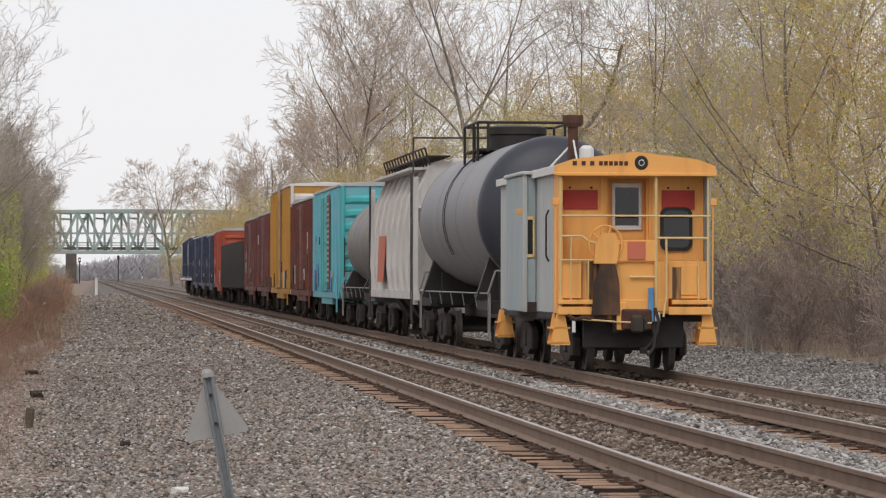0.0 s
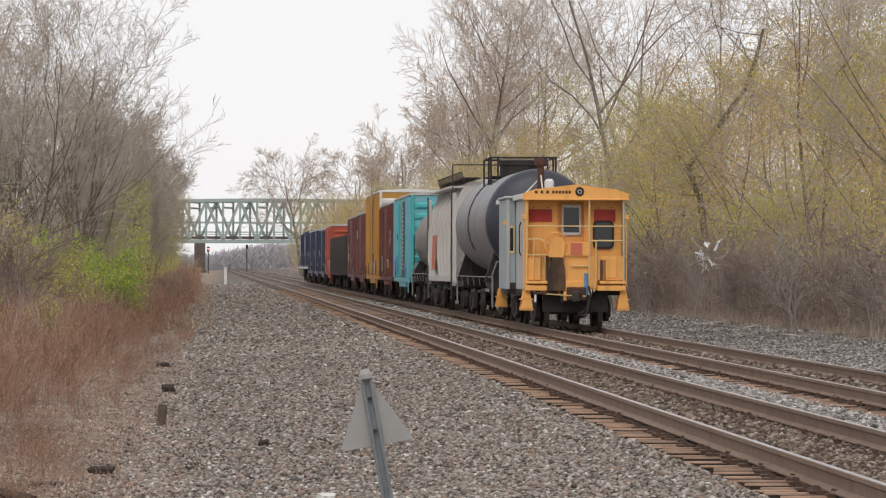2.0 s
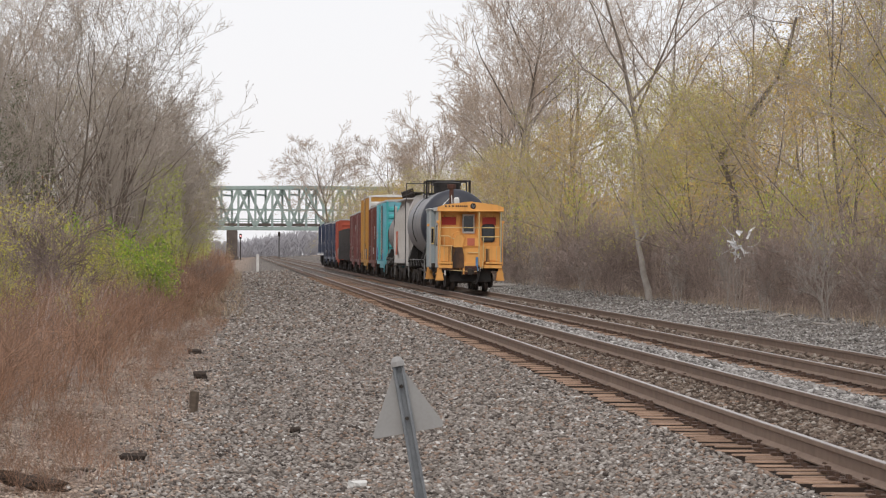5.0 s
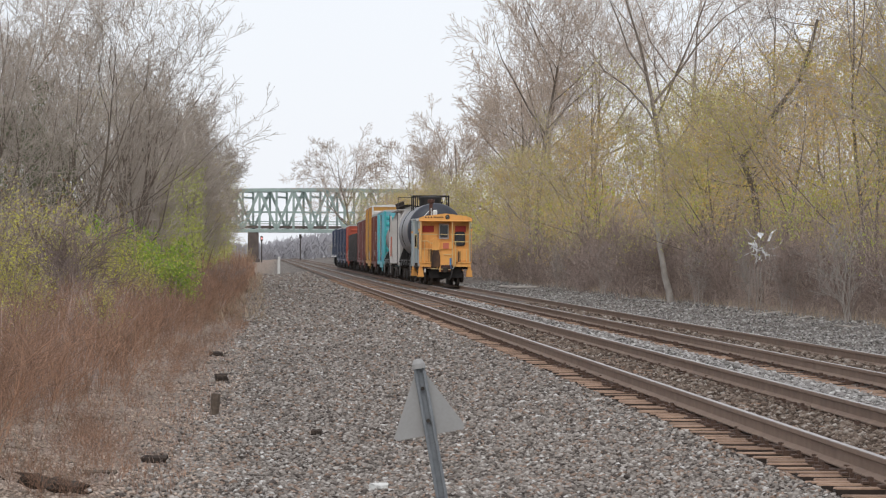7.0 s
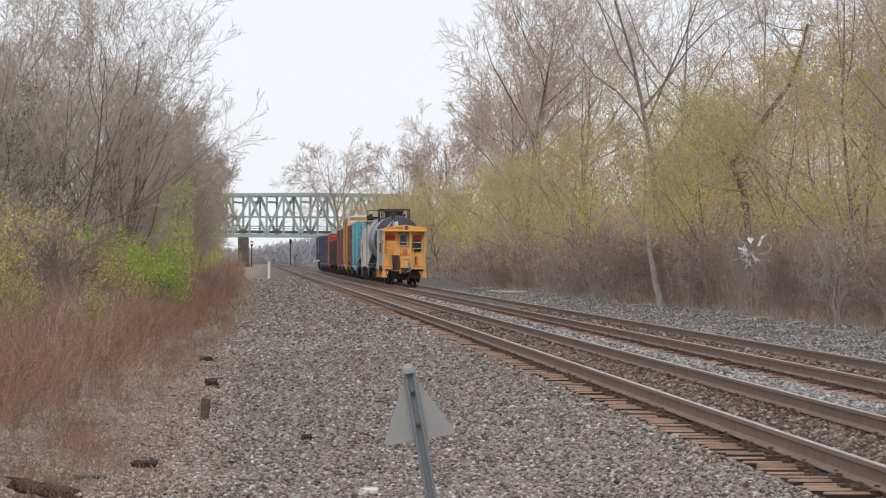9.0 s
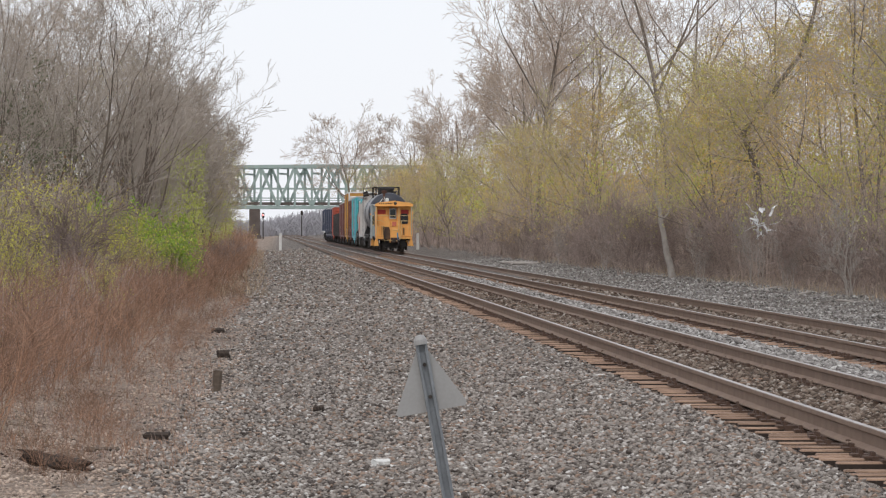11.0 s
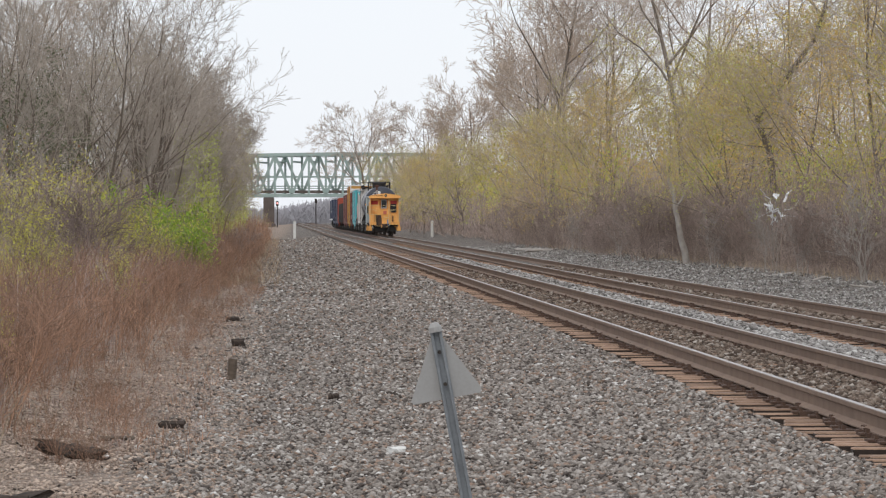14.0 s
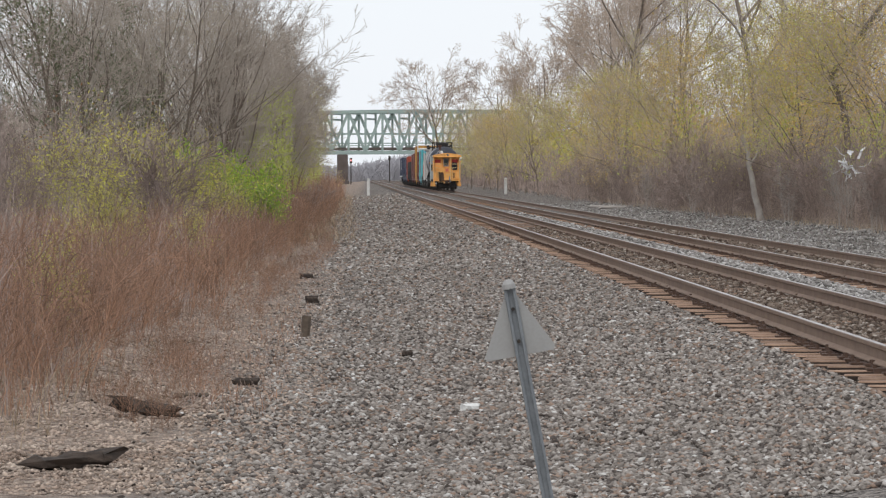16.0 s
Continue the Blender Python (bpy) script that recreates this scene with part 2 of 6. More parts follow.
OCHRE = mat("ochre_yellow_paint", (0.55, 0.28, 0.05), 0.6, other=(0.45, 0.23, 0.05), scale=1, streak=(0.26, 0.15, 0.07, 0.7), streak_at=(0.46, 0.72))
WHITE = mat("chalky_white_paint", (0.72, 0.71, 0.68), 0.6, other=(0.6, 0.58, 0.54), scale=2)
CHALK = mat("chalky_faded_marking", (0.50, 0.48, 0.44), 0.8, other=(0.28, 0.22, 0.19), scale=3, amount=0.5)
HANDRAIL = mat("dull_grey_handrail", (0.30, 0.30, 0.29), 0.6, other=(0.2, 0.19, 0.18), scale=3)
GALV = mat("galvanised_steel", (0.52, 0.53, 0.52), 0.5, 0.3, (0.40, 0.40, 0.39), scale=2)
DARKCAR = mat("dull_black_car_paint", (0.045, 0.042, 0.042), 0.8, other=(0.07, 0.062, 0.06), scale=1, streak=(0.10, 0.09, 0.08, 0.4))
ORANGE_RED = mat("orange_red_paint", (0.42, 0.085, 0.045), 0.65, other=(0.34, 0.07, 0.04), scale=1, streak=(0.2, 0.08, 0.06, 0.4))
NAVY = mat("navy_blue_paint", (0.022, 0.034, 0.075), 0.5, other=(0.03, 0.04, 0.075), scale=1, streak=(0.11, 0.115, 0.13, 0.7), streak_at=(0.45, 0.75))
RUST = mat("flaking_rust", (0.12, 0.05, 0.032), 0.9, other=(0.06, 0.032, 0.026), scale=6, bump=0.006)
DARKGLASS = mat("dark_window_glass", (0.015, 0.018, 0.02), 0.08, spec=0.6)
BLUE = mat("blue_paint", (0.13, 0.33, 0.60), 0.5, scale=4)
BRIDGE_GREEN = mat("pale_green_bridge_paint", (0.34, 0.43, 0.395), 0.65, other=(0.28, 0.35, 0.32), scale=0.4, streak=(0.3, 0.27, 0.24, 0.4))
CONCRETE = mat("stained_concrete", (0.16, 0.13, 0.115), 0.9, other=(0.09, 0.072, 0.062), scale=0.4, bump=0.01)
SIGN_BACK = mat("dull_aluminium_sign", (0.36, 0.355, 0.34), 0.6, 0.1, (0.31, 0.30, 0.285), scale=3)
SIGN_POST = mat("galvanised_channel_post", (0.25, 0.265, 0.275), 0.5, 0.4, (0.17, 0.18, 0.19), scale=5)
OLDWOOD = mat("rotten_old_wood", (0.085, 0.062, 0.048), 0.95, other=(0.026, 0.02, 0.016), scale=6, bump=0.01, stretch=(1, 4, 4))
STUMPWOOD = mat("weathered_stump_wood", (0.15, 0.115, 0.085), 0.95, other=(0.085, 0.065, 0.05), scale=8, stretch=(4, 4, 1))
GREYWOOD = mat("bleached_dead_wood", (0.44, 0.40, 0.36), 0.9, other=(0.30, 0.27, 0.24), scale=3)
PLASTIC = mat("torn_white_plastic", (0.78, 0.78, 0.78), 0.5, other=(0.66, 0.66, 0.67), scale=3)


# ---- small builders ----
class Geo:
    """Collects vertices and faces of one mesh."""

    def __init__(self):
        self.v, self.f = [], []

    def add(self, vs, fs):
        k = len(self.v)
        self.v += [tuple(p) for p in vs]
        self.f += [tuple(k + i for i in q) for q in fs]
        return self

    def box(self, x0, x1, y0, y1, z0, z1, c=0.0):
        """A box; c: the chamfer of its upright edges and of its rims."""
        if not c:
            return self.add([(x, y, z) for z in (z0, z1) for x, y in ((x0, y0), (x1, y0), (x1, y1), (x0, y1))],
                            [(3, 2, 1, 0), (4, 5, 6, 7), (0, 1, 5, 4), (1, 2, 6, 5), (2, 3, 7, 6), (3, 0, 4, 7)])
        ring = lambda a: [(x0 + a, y0), (x1 - a, y0), (x1, y0 + a), (x1, y1 - a), (x1 - a, y1), (x0 + a, y1), (x0, y1 - a), (x0, y0 + a)]
        inner = [(min(max(x, x0 + c), x1 - c), min(max(y, y0 + c), y1 - c)) for x, y in ring(c)]
        vs = [(x, y, z0) for x, y in inner] + [(x, y, z0 + c) for x, y in ring(c)] + [(x, y, z1 - c) for x, y in ring(c)] + [(x, y, z1) for x, y in inner]
        fs = [tuple(range(7, -1, -1)), tuple(range(24, 32))]
        for k in range(3):
            fs += [(8 * k + i, 8 * k + (i + 1) % 8, 8 * k + 8 + (i + 1) % 8, 8 * k + 8 + i) for i in range(8)]
        return self.add(vs, fs)

    def rod(self, p, q, r, r2=None, n=8, caps=True):
        """A round bar from p to q."""
        p, q = Vector(p), Vector(q)
        d = (q - p).normalized()
        u = d.orthogonal().normalized()
        w = d.cross(u)
        r2 = r if r2 is None else r2
        vs = [p + (u * math.cos(a) + w * math.sin(a)) * r for a in (2 * math.pi * i / n for i in range(n))]
        vs += [q + (u * math.cos(a) + w * math.sin(a)) * r2 for a in (2 * math.pi * i / n for i in range(n))]
        fs = [(i, (i + 1) % n, n + (i + 1) % n, n + i) for i in range(n)]
        if caps:
            fs += [tuple(range(n - 1, -1, -1)), tuple(range(n, 2 * n))]
        return self.add(vs, fs)

    def beam(self, p, q, a, b):
        """A square bar from p to q, a wide and b deep."""
        p, q = Vector(p), Vector(q)
        d = (q - p).normalized()
        u = d.cross(Vector((0, 0, 1)) if abs(d.z) < 0.99 else Vector((0, 1, 0))).normalized() * a / 2
        w = d.cross(u).normalized() * b / 2
        vs = [e + s * u + t * w for e in (p, q) for s, t in ((-1, -1), (1, -1), (1, 1), (-1, 1))]
        return self.add(vs, [(3, 2, 1, 0), (4, 5, 6, 7), (0, 1, 5, 4), (1, 2, 6, 5), (2, 3, 7, 6), (3, 0, 4, 7)])

    def pipe(self, pts, r, n=6):
        for a, b in zip(pts, pts[1:]):
            self.rod(a, b, r, n=n)
        return self

    def lathe(self, rings, n=32, axis="y", at=(0, 0, 0)):
        """A body turned about an axis through at: rings of (place along it, radius)."""
        vs = []
        for s, r in rings:
            for i in range(n):
                a = 2 * math.pi * i / n
                c, d = r * math.cos(a), r * math.sin(a)
                vs.append({"y": (at[0] + c, at[1] + s, at[2] + d), "z": (at[0] + c, at[1] + d, at[2] + s), "x": (at[0] + s, at[1] + c, at[2] + d)}[axis])
        fs = [(k * n + i, k * n + (i + 1) % n, k * n + n + (i + 1) % n, k * n + n + i) for k in range(len(rings) - 1) for i in range(n)]
        fs += [tuple(range(n)), tuple(range((len(rings) - 1) * n, len(rings) * n))]
        return self.add(vs, fs)

    def prism(self, outline, y0, y1):
        """An outline in x and z, drawn out along y."""
        n = len(outline)
        vs = [(x, y0, z) for x, z in outline] + [(x, y1, z) for x, z in outline]
        return self.add(vs, [tuple(range(n)), tuple(range(2 * n - 1, n - 1, -1))] + [(i, n + i, n + (i + 1) % n, (i + 1) % n) for i in range(n)])

    def mesh(self, name, material, smooth=False):
        me = bpy.data.meshes.new(name)
        me.from_pydata(self.v, [], self.f)
        bm = bmesh.new()
        bm.from_mesh(me)
        bmesh.ops.recalc_face_normals(bm, faces=bm.faces)
        bm.to_mesh(me)
        bm.free()
        if smooth:
            me.shade_smooth()
            me.set_sharp_from_angle(angle=radians(40))
        me.materials.append(material)
        return me


def part(name, geo, material, parent=None, label="", smooth=False):
    me = geo if isinstance(geo, bpy.types.Mesh) else geo.mesh(name, material, smooth)
    ob = new(name, me)
    ob.parent = parent
    if label:
        tagged(ob, label)
    return ob


def thing(name, label, category, group="", kind="", m=None):
    ob = tagged(new(name), label, category, group, kind)
    if m is not None:
        ob.matrix_basis = m
    return ob


def fast_mesh(name, verts, faces, material):
    """A mesh from arrays of vertices and of equal-sided faces."""
    verts, faces = np.asarray(verts, np.float32), np.asarray(faces, np.int32)
    me = bpy.data.meshes.new(name)
    k = faces.shape[1]
    me.vertices.add(len(verts)); me.loops.add(faces.size); me.polygons.add(len(faces))
    me.vertices.foreach_set("co", verts.ravel())
    me.loops.foreach_set("vertex_index", faces.ravel())
    me.polygons.foreach_set("loop_start", np.arange(0, faces.size, k, dtype=np.int32))
    me.update(calc_edges=True)
    me.materials.append(material)
    return me


# ---- the line of the tracks: straight, then bending a little to the west and uphill ----
def along(y):
    return 0.0 if y < 40 else (y - 40) ** 2 / 200 if y < 140 else y - 90


def swing(y):
    return -0.0048 * along(y)


def rise(y):
    return 0.00107 * along(y)


NEAR, FAR, HALF = 5.68, 9.30, 0.795     # the two tracks' middles, and half the spacing of the rails
PROFILE = [(-2500, -1.0), (-60, -0.9), (-12, -0.5), (-6, -0.45), (-3.2, -0.55), (-1.0, -0.56), (1.5, -0.54), (3.0, -0.42), (4.0, -0.265), (4.3, -0.235), (4.42, -0.315),
           (4.75, -0.315), (5.0, -0.23), (6.4, -0.215), (6.65, -0.25), (6.9, -0.25), (7.3, -0.2), (7.7, -0.2), (8.0, -0.25), (8.35, -0.235), (8.6, -0.186), (10.0, -0.186), (10.3, -0.25), (10.6, -0.28), (11.3, -0.38), (12.6, -0.5), (14.3, -0.46), (15.5, -0.38), (17, -0.24), (20, -0.05), (60, 0.3), (2500, 0.3)]


def ground_z(x, y):
    x = x - swing(y)
    for (a, za), (b, zb) in zip(PROFILE, PROFILE[1:]):
        if x <= b:
            z = za + (zb - za) * (x - a) / (b - a)
            break
    bumps = 0.05 * noise.noise((x * 0.35, y * 0.2, 0)) if abs(x) < 60 and not 2.5 < x < 12 else 0
    return z + bumps + rise(min(y, 1400))


def make_ground():
    xs = [-2500, -400, -60, -30, -20, -15, -12] + [-10 + 0.5 * i for i in range(25)] + [2.3, 2.65, 3.0, 3.5, 4.0, 4.3, 4.42, 4.75, 5.0, 6.4, 6.65, 6.9, 7.3, 7.7, 8.0, 8.35, 8.6, 10.0, 10.3, 10.6, 11.3, 12, 12.6, 13.5, 14.3, 15.5, 16.2, 17, 18, 20, 25, 35, 60, 400, 2500]
    ys = [-60, -10, 10, 20] + list(range(25, 160, 3)) + list(range(160, 500, 12)) + [500, 600, 700, 800, 950, 1100, 1400, 2000, 3500]
    g = Geo()
    vs = [(x + swing(y), y, ground_z(x + swing(y), y)) for y in ys for x in xs]
    n = len(xs)
    g.add(vs, [(j * n + i, j * n + i + 1, j * n + n + i + 1, j * n + n + i) for j in range(len(ys) - 1) for i in range(n - 1)])
    ob = new("ground", g.mesh("ground", GRAVEL, True))
    tagged(ob, "grey ballast gravel fading into brown bare earth", "ground", kind="structure")


make_ground()

TIE_STEP = 0.5


def make_track(name, mid, label):
    """Rails on wooden ties; the ties nearest the eye are pieces of their own."""
    track = thing(name, label, "railway track", kind="structure")
    head = [(-0.037, 0.0), (-0.03, 0.004), (0.03, 0.004), (0.037, 0.0), (0.037, -0.035), (0.012, -0.05), (0.01, -0.14), (0.075, -0.17), (0.075, -0.183), (-0.075, -0.183), (-0.075, -0.17), (-0.01, -0.14), (-0.012, -0.05), (-0.037, -0.035)]
    ys = [-20, 20] + [40 + 10 * i for i in range(11)] + [200, 300, 450, 600, 800, 1000, 1300]
    for side in (-1, 1):
        g, top = Geo(), Geo()
        n = len(head)
        vs = [(mid + side * HALF + swing(y) + a, y, rise(y) + b) for y in ys for a, b in head]
        g.add(vs, [(j * n + i, j * n + (i + 1) % n, j * n + n + (i + 1) % n, j * n + n + i) for j in range(len(ys) - 1) for i in range(n)])
        rail = part("rail", g, RAIL_SIDE, track, "rust-brown steel rail")
        vs = [(mid + side * HALF + swing(y) + a, y, rise(y) + 0.006) for y in ys for a in (-0.03, 0.03)]
        top.add(vs, [(2 * j, 2 * j + 1, 2 * j + 3, 2 * j + 2) for j in range(len(ys) - 1)])
        part("running_surface", top, RAIL_TOP, rail, "polished rail head")
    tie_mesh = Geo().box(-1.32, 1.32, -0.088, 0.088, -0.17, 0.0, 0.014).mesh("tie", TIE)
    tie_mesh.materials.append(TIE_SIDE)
    for face in tie_mesh.polygons:                # weathered wood on the upward faces, near-black on all others
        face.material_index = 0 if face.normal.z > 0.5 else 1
    plates = Geo()
    for side in (-1, 1):
        plates.box(side * HALF - 0.17, side * HALF + 0.17, -0.095, 0.095, 0.0, 0.02)
        for e in (-1, 1):
            for q in (-0.06, 0.06):
                plates.box(side * HALF + e * 0.095 - 0.018, side * HALF + e * 0.095 + 0.018, q - 0.018, q + 0.018, 0.02, 0.055)
        for q in (-0.15, 0.15):
            plates.box(side * HALF - 0.115, side * HALF + 0.085, q - 0.018, q + 0.018, -0.03, 0.022)
    plate_mesh = plates.mesh("tie_plates", PLATE)
    rnd = random.Random(5 if mid < 7 else 6)
    far_ties = Geo()
    for i in range(560):
        y = 26 + i * TIE_STEP
        m = pose(mid + swing(y) + rnd.uniform(-0.09, 0.09), y + rnd.uniform(-0.04, 0.04), rise(y) - 0.203 - rnd.uniform(0, 0.035), 0, 0, rnd.uniform(-1.5, 1.5))
        if i < 250:
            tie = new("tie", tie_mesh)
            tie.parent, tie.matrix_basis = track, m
            pl = new("tie_plates", plate_mesh)
            pl.parent, pl.matrix_basis = tie, pose(0, 0, 0)
        else:
            far_ties.add([m @ Vector(v) for v in ((-1.3, -0.11, 0), (1.3, -0.11, 0), (1.3, 0.11, 0), (-1.3, 0.11, 0), (-1.3, -0.11, -0.15), (-1.3, 0.11, -0.15), (1.3, 0.11, -0.15), (1.3, -0.11, -0.15))],
                         [(0, 1, 2, 3), (0, 3, 5, 4), (0, 4, 7, 1)])
    tagged(part("distant_ties", far_ties, TIE, track), kind="stuff")


make_track("track_near", NEAR, "rusty rails on weathered brown wooden ties in ballast")
make_track("track_far", FAR, "rusty rails on wooden ties, the train's track")


def scatter_stones(name, label, material, count, xr, yr, size, seed, sunk=0.35, group="", edge=1.0):
    """Loose angular stones lying on the ground, joined."""
    rg = np.random.default_rng(seed)
    # more stones towards the eye, where they are seen larger
    y = 1 / (1 / yr[0] + (1 / yr[1] - 1 / yr[0]) * rg.random(count))
    x = xr[0] + (xr[1] - xr[0]) * rg.random(count) ** edge
    x = x + (rg.normal(0, 0.25, count) if edge < 1 else 0)
    z = np.array([ground_z(a + swing(b), b) for a, b in zip(x, y)])
    x = x + np.array([swing(b) for b in y])
    base = np.array([(1, 0, 0.1), (0.1, 1, -0.1), (-1, 0.15, 0), (0, -1, 0.1), (0.15, 0, 0.8), (0, 0.1, -0.8)], float)
    faces = np.array([(0, 1, 4), (1, 2, 4), (2, 3, 4), (3, 0, 4), (1, 0, 5), (2, 1, 5), (3, 2, 5), (0, 3, 5)])
    s = size * (0.5 + rg.random(count) ** 2 * 1.1) * (0.85 + y / 260)
    v = base[None] * (0.7 + 0.6 * rg.random((count, 6, 3)))
    v[..., 0] *= (0.8 + 0.7 * rg.random(count))[:, None]
    v[..., 2] *= 0.75
    a, tilt = rg.random(count) * 6.28, (rg.random(count) - 0.5) * 1.4
    ca, sa, ct, st = np.cos(a)[:, None], np.sin(a)[:, None], np.cos(tilt)[:, None], np.sin(tilt)[:, None]
    X, Z = v[..., 0] * ct - v[..., 2] * st, v[..., 0] * st + v[..., 2] * ct
    X, Y = X * ca - v[..., 1] * sa, X * sa + v[..., 1] * ca
    out = np.stack([X, Y, Z], -1) * s[:, None, None]
    out[..., 0] += x[:, None]; out[..., 1] += y[:, None]; out[..., 2] += (z + s * (1 - sunk) * 0.5)[:, None]
    f = faces[None] + (np.arange(count) * 6)[:, None, None]
    ob = new(name, fast_mesh(name, out.reshape(-1, 3), f.reshape(-1, 3), material))
    tagged(ob, label, "gravel", group, "stuff")


# ---- the train; each car's space: y ahead, z up from the rail heads ----
def wheelset_mesh():
    g = Geo()
    for s in (-1, 1):
        g.lathe([(s * 0.68, 0.10), (s * 0.69, 0.445), (s * 0.72, 0.44), (s * 0.73, 0.42), (s * 0.82, 0.415), (s * 0.825, 0.34), (s * 0.79, 0.30), (s * 0.79, 0.14), (s * 0.84, 0.12), (s * 0.84, 0.02)], 24, "x")
    g.rod((-1.0, 0, 0), (1.0, 0, 0), 0.075, n=10)
    return g.mesh("wheelset", WHEEL, True)


def side_frame_mesh():
    """A cast side frame: one outline, arched over the axle boxes and bellied in the middle."""
    outline = [(-1.06, -0.16), (-0.72, -0.16), (-0.36, -0.27), (0.36, -0.27), (0.72, -0.16), (1.06, -0.16), (1.06, 0.16), (0.92, 0.24), (0.5, 0.36), (-0.5, 0.36), (-0.92, 0.24), (-1.06, 0.16)]
    n = len(outline)
    vs = [(x, y * f, z * f) for x, f in ((-0.08, 0.96), (-0.05, 1), (0.05, 1), (0.09, 0.94)) for y, z in outline]
    fs = [tuple(range(n)), tuple(range(3 * n, 4 * n))] + [(k * n + i, k * n + (i + 1) % n, k * n + n + (i + 1) % n, k * n + n + i) for k in range(3) for i in range(n)]
    return Geo().add(vs, fs).mesh("side_frame", UNDER)


WHEELSET, SIDE_FRAME = wheelset_mesh(), side_frame_mesh()
BOLSTER = Geo().box(-1.05, 1.05, -0.16, 0.16, 0.02, 0.3, 0.03).mesh("bolster", UNDER)
SPRINGS = Geo().box(-0.1, 0.12, -0.24, 0.24, -0.14, 0.2, 0.05).mesh("spring_pack", BLACK)


def trucks(car, *places):
    for y in places:
        t = part("truck", BOLSTER, None, car)
        t.location = (0, y, 0.43)
        for s in (-1, 1):
            part("side_frame", SIDE_FRAME, None, t).location = (s * 0.98, 0, 0)
            part("spring_pack", SPRINGS, None, t).location = (s * 1.0, 0, 0)
        for e in (-0.88, 0.88):
            w = part("wheelset", WHEELSET, None, t)
            w.location = (0, e, 0)


def coupler(car, y, s):
    """A drawbar with its knuckle and air hose at the end y of a car; s: -1 at the rear end."""
    g = Geo()
    g.box(-0.08, 0.08, min(y, y + s * 0.5), max(y, y + s * 0.5), 0.72, 0.92, 0.02)
    g.box(-0.14, 0.06, min(y + s * 0.42, y + s * 0.7), max(y + s * 0.42, y + s * 0.7), 0.68, 0.98, 0.04)
    g.box(0.06, 0.15, min(y + s * 0.36, y + s * 0.62), max(y + s * 0.36, y + s * 0.62), 0.72, 0.94, 0.03)
    part("coupler", g, UNDER, car)
    h = Geo()
    h.pipe([(0.32, y, 0.8), (0.34, y + s * 0.2, 0.62), (0.3, y + s * 0.32, 0.42), (0.18, y + s * 0.4, 0.3)], 0.03, 8)
    part("air_hose", h, BLACK, car)


def ladder(geo, x, y, z0, z1, axis="y", w=0.42, step=0.38):
    d = (0, w / 2, 0) if axis == "y" else (w / 2, 0, 0)
    for s in (-1, 1):
        geo.rod((x + s * d[0], y + s * d[1], z0), (x + s * d[0], y + s * d[1], z1), 0.016, n=6)
    z = z0 + 0.1
    while z < z1:
        geo.rod((x - d[0], y - d[1], z), (x + d[0], y + d[1], z), 0.013, n=6)
        z += step


